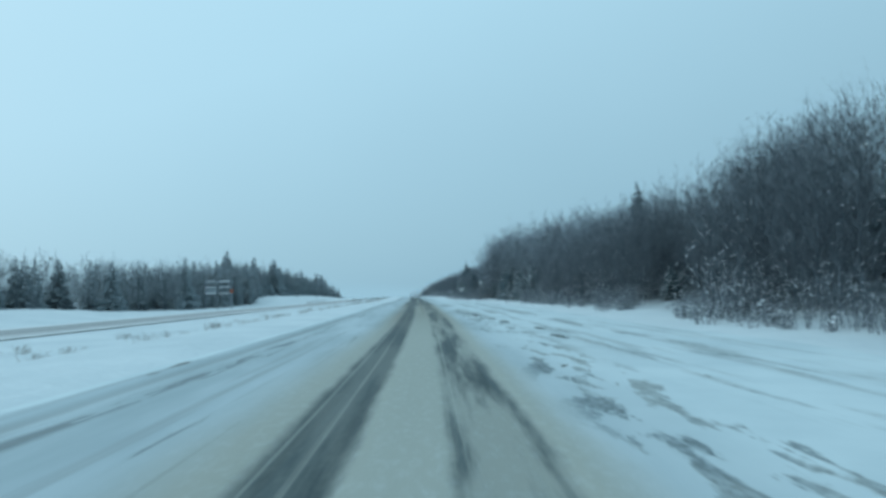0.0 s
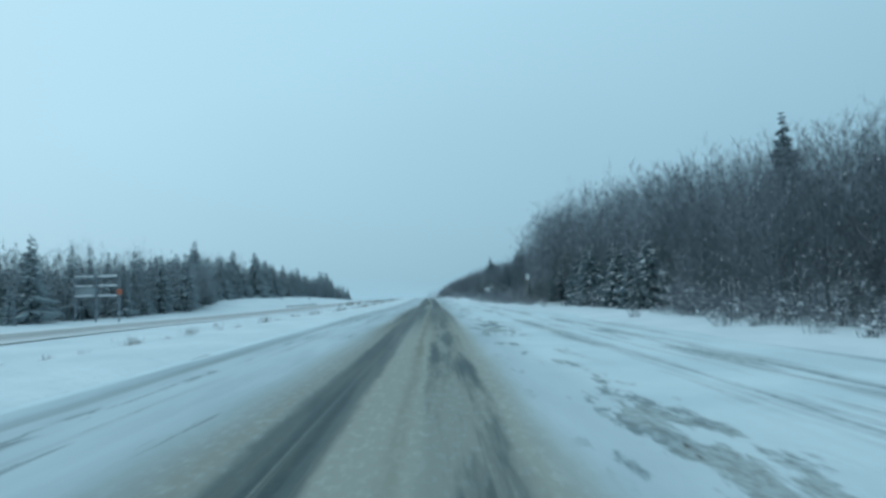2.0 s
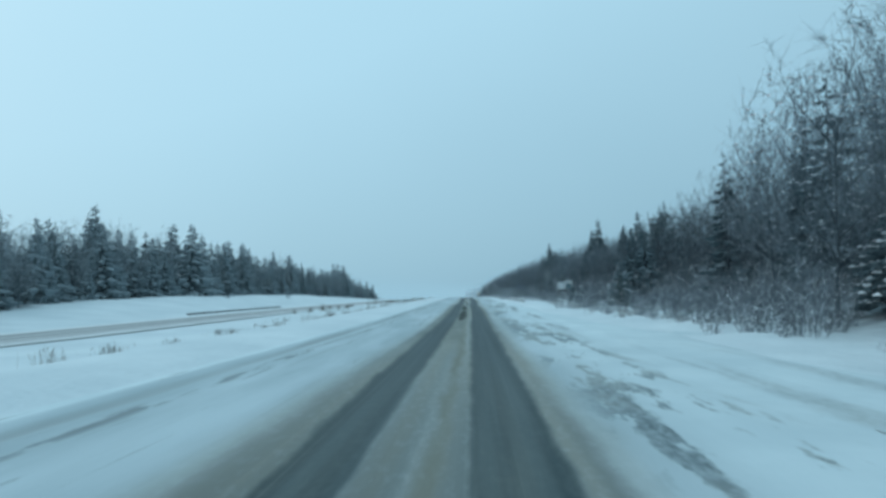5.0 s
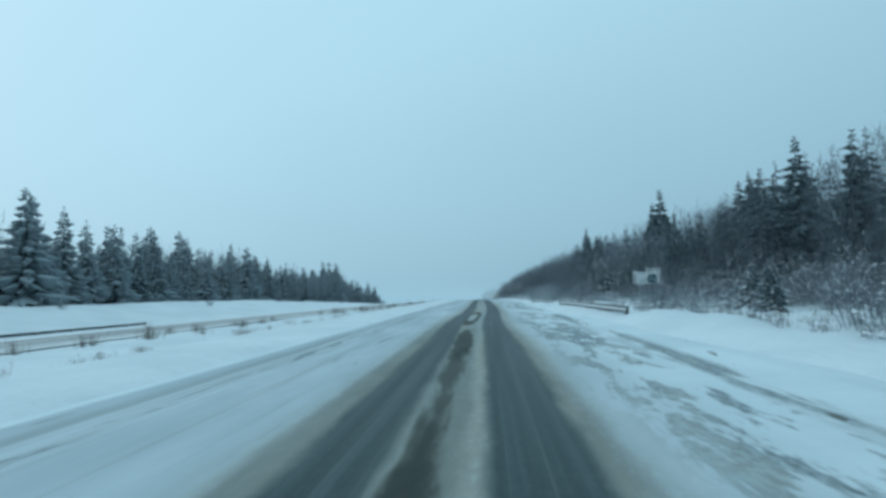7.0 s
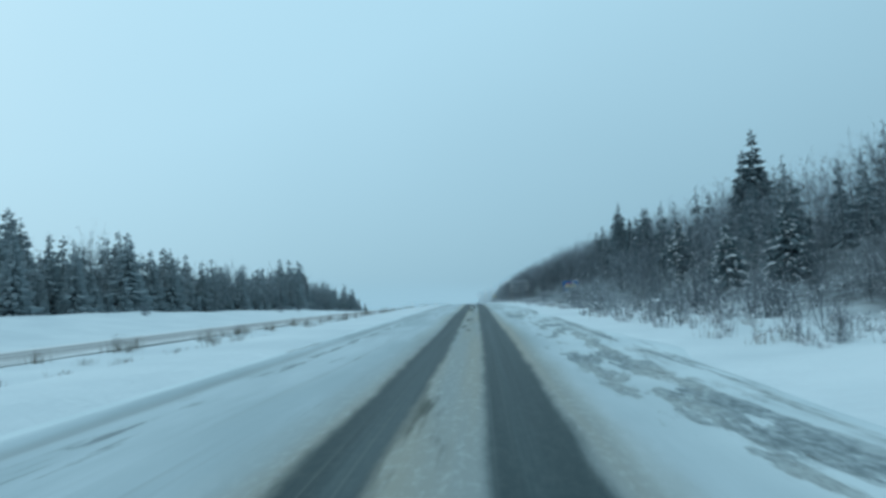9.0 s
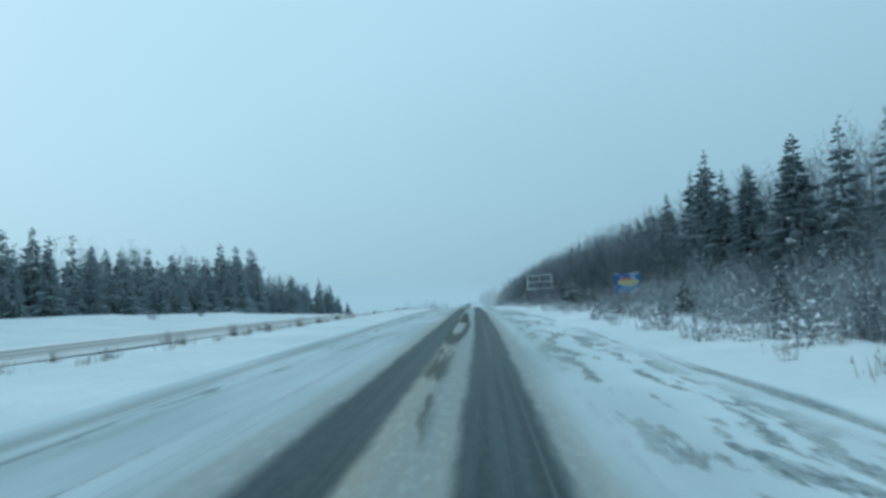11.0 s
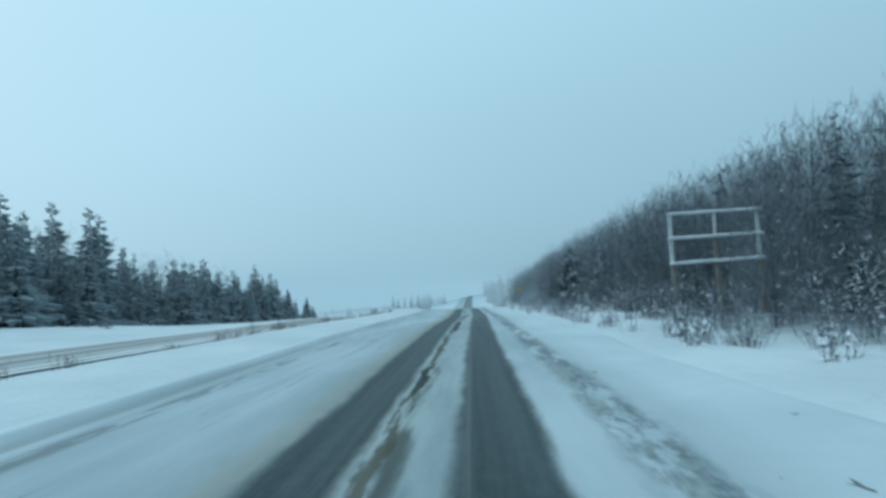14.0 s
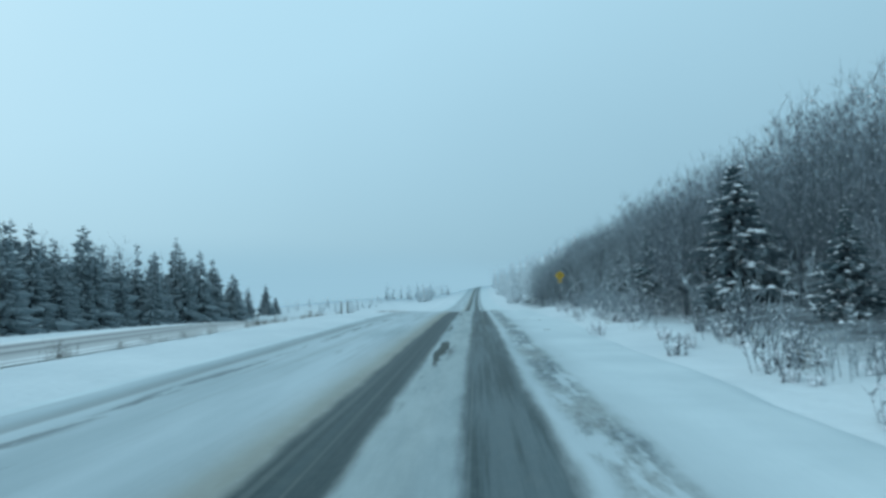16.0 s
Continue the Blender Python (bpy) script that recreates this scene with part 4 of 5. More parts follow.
    for x, y, tall in spots[:295]:
        k = int(rng.integers(6))
        plant("bare_tree", (hazed if y > 444 else snowed if 98 < y < 172 or 270 < y < 340 or y > 398 else bare)[k], x, y, max(tall, 2.2) / bare_tall[k], rng.uniform(0, 360), "leafless grey hardwood tree with some snow on its twigs", "tree", "hillside hardwoods", lean=rng.uniform(-2.5, 2.5))
    # verge bushes
    n = 0
    for y in np.arange(18, 480, 1.75):
        if n >= 290:
            break
        yy = y + rng.uniform(-.8, .8)
        w = rng.uniform(0.0, 2.6) if yy < 150 else rng.uniform(0.0, 5.5)
        if hides(axis(yy) + edge(yy) + w, yy) and rng.uniform() < 0.93:
            continue
        n += 1
        k = int(rng.integers(4))
        plant("bush", shrub[k], axis(yy) + edge(yy) + w, yy, min(rng.uniform(0.5, 1.05), room(axis(yy) + edge(yy) + w, yy) / (1.4, 1.8, 1.0, 2.3)[k]), rng.uniform(0, 360), "leafless bush with snow caught in its twigs", "bush", "verge bushes")
    # the depth of the hillside woods
    cheap = []
    for i in range(5):
        w, f, s = grow_bare_tree(300 + i, (11.5, 10, 12.5, 9, 11)[i], 28, 6, 8, 1.4, 0.0, 0.013)
        cheap.append([(w, 0), (f, 1)])
    for i in range(3):
        w, f, s = grow_spruce(320 + i, 10.5 + i, 2.0, 16, 9, 0.03, False, 3, 0.16)
        cheap.append([(w, 0), (f, 2), (s, 3)])
    spots = []
    for y in np.arange(6, 560, 4.0):
        for w in (6, 10, 14, 17.5, 21, 25, 30, 36) if 225 < y < 345 else (6, 15, 19.5, 25, 31, 37):
            yy = y + rng.uniform(-1.7, 1.7)
            which = int(rng.integers(5)) if y < 160 or w < 13 or rng.uniform() < (0.62 if 225 < y < 285 else 0.90) else 5 + int(rng.integers(3))
            x = axis(yy) + edge(yy) + w + rng.uniform(-2.4, 2.4)
            tall = room(x, yy) * rng.uniform(0.80, 1.0)
            if tall > 2.6 and not hides(x, yy):
                spots.append((x, yy, tall / (11.5, 10, 12.5, 9, 11, 10.5, 11.5, 12.5)[which], rng.uniform(0, 6.28), which))
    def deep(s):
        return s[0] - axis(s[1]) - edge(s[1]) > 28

    # these stretches use the twig tone lightened for haze
    scatter("hillside_woods", cheap, [s for s in spots if (96 < s[1] < 174 or 262 < s[1] < 436) and not deep(s)], [M_BARK, M_GREYTWIG, M_NEEDLE, M_SNOWLOAD], "leafless woods in haze-lightened grey with scattered dark spruces", "woods")
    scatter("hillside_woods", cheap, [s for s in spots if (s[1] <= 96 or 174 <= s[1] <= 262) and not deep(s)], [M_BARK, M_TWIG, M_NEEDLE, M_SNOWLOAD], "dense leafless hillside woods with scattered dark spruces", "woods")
    # hilltop and far rows get paler twigs and needles that imitate haze
    scatter("hillside_woods", cheap, [s for s in spots if s[1] < 436 and deep(s)], [M_BARK, M_RIME_HAZE, M_NEEDLE_HAZE, M_SNOWLOAD], "woods along the top of the hillside, haze painted as grey", "woods")
    scatter("hillside_woods", cheap, [s for s in spots if s[1] >= 436], [M_RIME_HAZE, M_RIME_HAZE, M_NEEDLE_HAZE, M_SNOWLOAD], "dense hillside woods, haze painted as a paler grey", "woods")
    # low brush under the trees
    brush = []
    for i in range(4):
        f, s = grow_shrub(340 + i, 1.7 + 0.4 * i, 16, 0.26)
        brush.append([(f, 0), (s, 1)])
    spots = []
    for y in np.arange(8, 480, 1.7):
        for w in (2.0, 4.8, 7.5, 10.5, 13.5, 16.5, 20.0) if 150 < y < 262 or 288 < y < 398 else (2.0, 4.6, 7.2, 10.5, 14.5):
            if w == 2.0 and (150 < y < 250 or 295 < y < 400) and rng.uniform() < 0.2:
                continue
            yy = y + rng.uniform(-.9, .9)
            x = axis(yy) + edge(yy) + w + rng.uniform(-1.6, 1.8)
            if hides(x, yy) and rng.uniform() < 0.7:
                continue
            spots.append((x, yy, min(rng.uniform(0.6, 1.2) * (0.45 if hides(x, yy) else 1.5 if yy < 150 and w > 3 else 1.0), room(x, yy) / 2.4), rng.uniform(0, 6.28), int(rng.integers(4))))
    scatter("brushwood", brush, [s for s in spots if not (255 < s[1] < 350 or s[1] > 392)], [M_TWIG, M_SNOWLOAD], "tangled leafless brush flecked with snow", "brush")
    scatter("brushwood", brush, [s for s in spots if 255 < s[1] < 350 or s[1] > 392], [M_RIME_HAZE, M_SNOWLOAD], "tangled leafless brush, rimed and flecked with snow", "brush")

    # low snowy brush along the foot of the woods
    low = []
    for i in range(5):
        f, s = grow_shrub(350 + i, 0.50 + 0.11 * i, 14, 0.46, 1.35)
        low.append([(f, 0), (s, 1)])
    for i in range(5):
        f, s = grow_shrub(355 + i, 0.42 + 0.09 * i, 14, 0.85, 1.45)
        low.append([(f, 0), (s, 1)])
    spots = []
    for y in np.arange(20, 470, 1.0):
        for w in (-0.2, 1.2, 2.8, 4.2):
            yy = y + rng.uniform(-.5, .5)
            x = axis(yy) + edge(yy) + w + rng.uniform(-0.8, 0.8) + 0.5 * rim(yy)
            if w > 4 and yy < 220:
                continue
            if rng.uniform() < (0.6 if w < 1 else 0.8) * (0.55 if yy < 150 else 1) and not (212 < yy < 232 and w < 3) and not (346 < yy < 363 and rng.uniform() < 0.5) and not (hides(x, yy) and rng.uniform() < 0.75):
                heavy = yy > 180 and rng.uniform() < 0.72
                spots.append((x, yy, min(rng.uniform(0.6, 1.25), room(x, yy)), rng.uniform(0, 6.28), int(rng.integers(5)) + (5 if heavy else 0)))
    scatter("verge_brush", low, spots, [M_TWIG, M_SNOWLOAD], "low verge brush thickly caught with snow", "brush")

    # woods across the other carriageway: top heights along the stand
    def top(y):
        return np.interp(y, [60, 100, 150, 185, 220, 237, 280, 310, 345, 400, 430, 468, 500, 530, 548, 566], [10.5, 9.3, 10.2, 11, 14.4, 15.2, 13.4, 14.4, 12.6, 12.2, 13.6, 9, 8.6, 5.0, 1.6, -2.6])

    def front(y):
        """How far from the highway the stand begins."""
        return np.interp(y, [60, 84, 94, 110, 168, 188, 205], [50.5, 50.5, 43, 40, 40, 45, 50.5])

    # twigs and needles of this stand carry haze in their colour
    for y in np.arange(62, 566, 4.2):
        for row, w in enumerate((front(y), front(y) + 6.5)):
            yy = y + rng.uniform(-1.6, 1.6)
            x = axis(yy) - w + rng.uniform(-2.0, 2.0)
            tall = (top(yy) - height(x, yy)) * rng.uniform(0.62, 1.08) * (0.9 if row == 0 else 1.0)
            if rng.uniform() < 0.22:
                continue
            if rng.uniform() < (0.8 if yy < 195 else 0.20):
                k = int(rng.integers(5))
                plant("bare_tree", hazed[k], x, yy, max(tall, 4) / bare_tall[k], rng.uniform(0, 360), "leafless hardwood standing among roadside spruces", "tree", "far-side hardwoods")
            else:
                pick_spruce(haze_pale, haze_pale_tall, x, yy, max(tall, 3.5), "haze-pale spruce in the stand across the median", "far-side spruces")
    for x, y, tp in ((-64, 236.5, 17.6), (-66, 240, 16.2), (-62, 231, 15.6), (-60, 257.8, 16.4), (-62, 306, 16.0), (-61, 292, 15.6), (-61, 331, 15.2), (-61, 421, 15.2), (-61, 431, 15.4), (-60, 438, 15.4), (-60, 440.5, 14.4), (-60, 508, 9.0)):
        pick_spruce(haze_pale, haze_pale_tall, x, y, tp - height(x, y), "tall haze-pale spruce standing above its neighbours", "far-side spruces")
    cheap2 = []
    for i in range(4):
        w, f, s = grow_spruce(360 + i, 10 + i, 2.5, 13, 9, 0.0, True)
        cheap2.append([(w, 0), (f, 1), (s, 2)])
    for i in range(3):
        w, f, s = grow_bare_tree(370 + i, 9 + i, 15, 5, 6, 1.4, 0.0, 0.040)
        cheap2.append([(w, 0), (f, 3)])
    spots = []
    for y in np.arange(50, 532, 3.0):
        for w in front(y) + np.array((0.0, 1.8, 3.5, 6.0, 9.0, 12.0, 15.0, 22.0) if y < 195 else (0.0, 3.5, 9.0, 15.0, 22.0)):
            yy = y + rng.uniform(-1.5, 1.5)
            x = axis(yy) - w + rng.uniform(-2.5, 2.5)
            which = 4 + int(rng.integers(3)) if y < 195 and rng.uniform() < 0.8 else int(rng.integers(7))
            tall = max((top(yy) - height(x, yy)) * (rng.uniform(0.7, 0.95) if w > front(y) + 1 else rng.uniform(0.25, 0.6)), 2.2)
            spots.append((x, yy, tall / (10 + which if which < 4 else 5 + which), rng.uniform(0, 6.28), which))
    scatter("spruce_woods", cheap2, spots, [M_BARK, M_NEEDLE_HAZE, M_SNOWLOAD, M_RIME_HAZE], "mixed woods behind the opposite carriageway, painted haze-pale", "woods")

    # woods far down the road, with haze painted into their pale colour
    spots = []
    far = []
    for i in range(4):
        w, f, s = grow_bare_tree(380 + i, 10 + i, 12, 4, 6, 1.3, 0.0, 0.022)
        far.append([(w, 0), (f, 0)])
    for i in range(2):
        w, f, s = grow_spruce(390 + i, 11 + i, 2.0, 11, 7, 0.0, True)
        far.append([(w, 0), (f, 0)])
    for y in np.arange(560, 900, 8.0):
        for w in (3, 9, 17, 27, 40):
            yy = y + rng.uniform(-2.5, 2.5)
            spots.append((axis(yy) + edge(yy) + w + rng.uniform(-3, 3), yy, rng.uniform(0.8, 1.2), rng.uniform(0, 6.28), int(rng.integers(6))))
    for y in np.arange(540, 790, 4.5):
        for w in (18, 24, 31) if y > 640 else (33, 41, 50, 60):
            yy = y + rng.uniform(-3, 3)
            spots.append((axis(yy) - w + rng.uniform(-4, 4), yy, rng.uniform(0.15, 0.34) if y < 640 else rng.uniform(0.35, 0.7), rng.uniform(0, 6.28), int(rng.integers(6))))
    scatter("far_woods", far, spots, [M_FARWOOD], "woods far along the valley, haze painted as pale colour", "woods")


def build_weeds():
    rng = np.random.default_rng(23)
    weeds = [("tuft", as_mesh("tuft", grow_weeds(400 + i, t, 46), M_STRAW), "") for i, t in enumerate((0.30, 0.42, 0.26, 0.52))]
    n = 0
    for y in np.arange(16, 470, 2.2):
        yy = y + rng.uniform(-1, 1)
        if n > 270 or rng.uniform() < 0.22:
            continue
        n += 1
        if n % 4 == 0:
            u = -rng.uniform(13.5, 16.0)
        else:
            u = -rng.uniform(10.6, 13.0)
        plant("weeds", [weeds[int(rng.integers(4))]], axis(yy) + u, yy, rng.uniform(0.6, 1.25), rng.uniform(0, 360), "clump of dry weeds sticking out of the snow", "weeds", "median weeds")
    # taller stands beside the opposite carriageway
    tall = [("tuft", as_mesh("tuft", grow_weeds(410 + i, t, 60), M_STRAW), "") for i, t in enumerate((0.62, 0.75, 0.55))]
    for y in np.arange(196, 466, 2.5):
        yy = y + rng.uniform(-1.2, 1.2)
        if rng.uniform() < 0.30 + 0.35 * math.sin(yy / 9.0):
            continue
        u = np.interp(yy, YS, OTHER) + rng.uniform(4.6, 7.2)
        plant("weeds", [tall[int(rng.integers(3))]], axis(yy) + u, yy, rng.uniform(0.7, 1.3), rng.uniform(0, 360), "tall stand of dry weeds beside the opposite carriageway", "weeds", "median weeds")
    f, spots = [], []
    for i in range(4):
        f.append([(grow_weeds(420 + i, 0.40 + 0.06 * i, 30), 0)])
    for y in np.arange(150, 470, 1.1):
        for k in range(2):
            yy = y + rng.uniform(-.6, .6)
            if rng.uniform() < (0.5 if 150 < yy < 360 else 0.25):
                spots.append((axis(yy) + edge(yy) + rng.uniform(-0.8, 3.2), yy, rng.uniform(0.5, 1.1), rng.uniform(0, 6.28), int(rng.integers(4))))
    scatter("dry_grass", f, spots, [M_STRAW], "dry grass standing out of the snowy verge", "grass")
    # small dark bushes on the far bank
    shrub = [kit_shrub(440 + i, 1.3, 0.05) for i in range(2)]
    for x, y in ((-41, 66), (-40, 233), (-38, 262), (-39, 296), (-38, 356), (-41, 408), (-37, 402), (-42, 421), (-44, 437), (-37, 341)):
        plant("bush", shrub[int(rng.integers(2))], x, y, rng.uniform(0.7, 1.2), rng.uniform(0, 360), "small dark bush on the snowbank", "bush", "snowbank bushes")


# ---- signs and rails ----
def bar(x0, x1, z0, z1, y, thick=0.012):
    return box(x0, x1, y - thick, y, z0, z1)


def letters(word, size, x, z, y, mat, parent, name="lettering"):
    cu = bpy.data.curves.new(name, "FONT")
    cu.body, cu.size, cu.extrude, cu.align_x = word, size, 0.006, "CENTER"
    cu.offset = 0.012
    cu.materials.append(mat)
    tmp = bpy.data.objects.new(name, cu)
    scene.collection.objects.link(tmp)
    bpy.context.view_layer.update()
    me = bpy.data.meshes.new_from_object(tmp.evaluated_get(bpy.context.evaluated_depsgraph_get()))
    bpy.data.objects.remove(tmp)
    ob = new(name, me)
    ob.parent = parent
    ob.matrix_local = pose(x, y, z, 90, 0, 0)
    return ob


def snow_ridge(x0, x1, y0, y1, z, high, seed=0):
    """An uneven rounded ridge of snow lying along a rail."""
    rng = np.random.default_rng(seed)
    n = max(6, int((x1 - x0) / 0.18))
    bm = bmesh.new()
    rows = []
    for i in range(n + 1):
        x = x0 + (x1 - x0) * i / n
        h = high * rng.uniform(0.65, 1.2) * (0.3 if i in (0, n) else 1)
        rows.append([bm.verts.new((x, y, zz)) for y, zz in ((y0, z), (y0 + (y1 - y0) * 0.2, z + h * 0.75), ((y0 + y1) / 2, z + h), (y0 + (y1 - y0) * 0.8, z + h * 0.75), (y1, z))])
    for a, b in zip(rows, rows[1:]):
        for k in range(4):
            bm.faces.new((a[k], a[k + 1], b[k + 1], b[k]))
    bm.faces.new(rows[0])
    bm.faces.new(rows[-1][::-1])
    return bm


def build_blue_billboard():
    x, y = 13.35, 348.7
    g = height(x + 1.4, y)
    ob = empty("billboard", pose(x, y, g, 0, 0, -2), "blue roadside billboard with faded red and yellow lettering, snow on top", "billboard")
    w, z0, z1 = 2.83, 1.1 - g, 3.2 - g
    panel = part("panel", box(0, w, 0, 0.06, z0, z1, 0.01), ob, "blue painted panel", M_BLUE)
    for px in (0.35, 1.4, 2.45):
        part("post", box(px - 0.07, px + 0.07, 0.07, 0.21, -0.4, z1 - 0.05, 0.01), ob, "", M_POST)
    for k, zz in enumerate((z0 - 0.18, z0 - 0.45, z0 - 0.72)):
        slat = part("slat", box(0.05, w - 0.05, 0.02, 0.06, zz, zz + 0.10, 0.005), ob, "grey weathered slat", M_POST)
        part("slat_snow", snow_ridge(0.1, w - 0.15, 0.0, 0.07, zz + 0.10, 0.035, k), slat, "thin line of snow", M_SNOWLOAD)
    part("snow_cap", snow_ridge(0.0, 0.5, -0.03, 0.12, z1, 0.07, 5), ob, "snow lying on the top edge", M_SNOWLOAD)
    part("snow_cap", snow_ridge(1.55, 2.8, -0.03, 0.12, z1, 0.09, 6), ob, "snow lying on the top edge", M_SNOWLOAD)
    part("yellow_banner", rounded_plate(0.32, 2.62, z1 - 1.22, z1 - 0.66, -0.008, 0.12), panel, "faded yellow banner", M_YELLOW)
    part("white_banner", rounded_plate(0.72, 2.38, z1 - 1.46, z1 - 1.10, -0.004, 0.10), panel, "pale banner", M_PALE)
    for a, b, h in ((0.62, 0.98, 0.40), (1.02, 1.2, 0.30), (1.24, 1.42, 0.28), (1.46, 1.7, 0.34)):
        part("red_stroke", bar(a, b, z1 - 0.66, z1 - 0.66 + h, -0.014), panel, "faded red lettering", M_RED)
    part("emblem", rounded_plate(1.74, 2.25, z1 - 0.62, z1 - 0.16, -0.006, 0.2), panel, "pale round emblem", M_PALE)
    part("text_bar", bar(0.25, 2.6, z0 + 0.40, z0 + 0.50, -0.006), panel, "pale unreadable line of lettering", M_PALE)
    letters("Exit 12", 0.30, 0.72, z0 + 0.08, -0.012, M_WHITE, panel)
    for a, b in ((1.5, 1.95), (2.05, 2.5)):
        part("text_bar", bar(a, b, z0 + 0.08, z0 + 0.27, -0.006), panel, "white unreadable lettering", M_PALE)


def rounded_plate(x0, x1, z0, z1, y, r, thick=0.012):
    bm = bmesh.new()
    pts = []
    for cx, cz, a0 in ((x1 - r, z1 - r, 0), (x0 + r, z1 - r, 90), (x0 + r, z0 + r, 180), (x1 - r, z0 + r, 270)):
        for k in range(4):
            a = radians(a0 + 30 * k)
            pts.append((cx + r * math.cos(a), cz + r * math.sin(a)))
    front = [bm.verts.new((px, y - thick, pz)) for px, pz in pts]
    rear = [bm.verts.new((px, y, pz)) for px, pz in pts]
    bm.faces.new(front[::-1])
    bm.faces.new(rear)
    n = len(pts)
    for i in range(n):
        bm.faces.new((front[i], front[(i + 1) % n], rear[(i + 1) % n], rear[i]))
    return bm


def build_white_billboard():
    x, y = 14.18, 242.5
    g = height(x + 1.3, y)
    ob = empty("billboard", pose(x, y, g, 0, 0, -1), "white stepped billboard with a dark green square panel", "billboard")
    z0, z1, z2, w, s = 1.75 - g, 2.96 - g, 3.35 - g, 2.66, 1.30
    bm = bmesh.new()
    box_into(bm, 0, s, 0, 0.05, z0, z1)
    low_panel = part("panel", bm, ob, "white painted panel", M_WHITE)
    panel = part("panel", box(s + 0.004, w, -0.01, 0.05, z0, z2), ob, "taller white painted panel", M_WHITE)
    part("green_panel", box(1.47, 2.28, -0.03, -0.012, z0 + 0.07, z0 + 0.94), panel, "dark green square panel", M_GREEN)
    part("green_panel", rounded_plate(1.36, 1.62, z0 + 0.36, z0 + 0.66, -0.014, 0.12), panel, "dark green round tab", M_GREEN)
    for px in (0.3, 1.3, 2.35):
        part("post", box(px - 0.06, px + 0.06, 0.054, 0.17, -0.4, (z2 if px > 1.2 else z1) - 0.05, 0.01), ob, "", M_POST)
    letters("EXIT 12", 0.30, 1.98, z2 - 0.30, -0.016, M_DARK, panel)
    for k in range(4):
        part("text_bar", rounded_plate(0.09, 0.23, z1 - 0.38 - 0.24 * k, z1 - 0.22 - 0.24 * k, -0.002, 0.05), low_panel, "dark unreadable letter", M_DARK)
    for a, b, za, zb in ((0.42, 1.2, 0.98, 1.08), (0.5, 1.15, 0.45, 0.52), (0.5, 0.56, 0.2, 0.62), (0.75, 0.98, 0.2, 0.36), (1.42, 1.55, 1.0, 1.16), (1.66, 1.78, 1.0, 1.16), (1.9, 2.02, 1.0, 1.16)):
        part("text_bar", bar(a, b, z0 + za, z0 + zb, -0.002 if b < s else -0.012), low_panel if b < s else panel, "faded pale lettering", M_PALE)
    for a, b, za, zb in ((1.62, 1.70, 0.25, 0.75), (1.70, 1.86, 0.55, 0.72), (1.92, 2.14, 0.3, 0.55)):
        part("text_bar", bar(a, b, z0 + za, z0 + zb, -0.032), panel, "pale lettering on green", M_PALE)
    part("snow_cap", snow_ridge(0.05, 0.35, -0.02, 0.10, z1, 0.09, 9), ob, "lump of snow on the top edge", M_SNOWLOAD)


def build_empty_frame():
    x, y = 4.57, 368.4
    g = height(x, y)
    ob = empty("empty_hoarding", pose(x, y, g, 0, 0, 0), "empty billboard frame of round posts and rime-white rails", "hoarding")
    h = 3.87 - g
    for k, (px, py) in enumerate(((0.0, 0.0), (1.75, 0.3), (3.45, 0.5))):
        gz = height(x + px, y + py) - g
        p = part("post", pole(0.13, 0.10, gz - 0.4, h if k != 1 else h * 0.99, 9, -0.012), ob, "weathered round timber post", M_POST)
        p.location = (px + 0.05, py, 0)
        a, b, low = (-0.09, 0.02, 0.95) if k == 1 else (-0.13, 0.03, 1.95)
        part("post_rime", box(px + a, px + b, py - 0.14, py - 0.10, h - low, h - 0.02, 0.01), ob, "rime on the post face", M_ICEBAR)
    part("post_snow", box(-0.02, 0.10, -0.17, -0.12, -0.1, 0.62, 0.02), ob, "snow stuck to the foot of the post", M_SNOWLOAD)
    for k, zz in enumerate((h - 0.04, h - 0.98, h - 1.93)):
        bm = box(-0.16, 3.62, -0.07, 0.03, zz - 0.09, zz, 0.012)
        for v in bm.verts:
            v.co.y += v.co.x * 0.145 - 0.13
            v.co.z += 0.03 * v.co.x
        rail = part("rail", bm, ob, "rime-coated wooden rail", M_ICEBAR)
        bm = snow_ridge(-0.16, 3.62, -0.08, 0.05, zz, 0.045, 20 + k)
        for v in bm.verts:
            v.co.y += v.co.x * 0.145 - 0.13
            v.co.z += 0.03 * v.co.x
        part("rail_snow", bm, rail, "snow lying on the rail", M_SNOWLOAD)


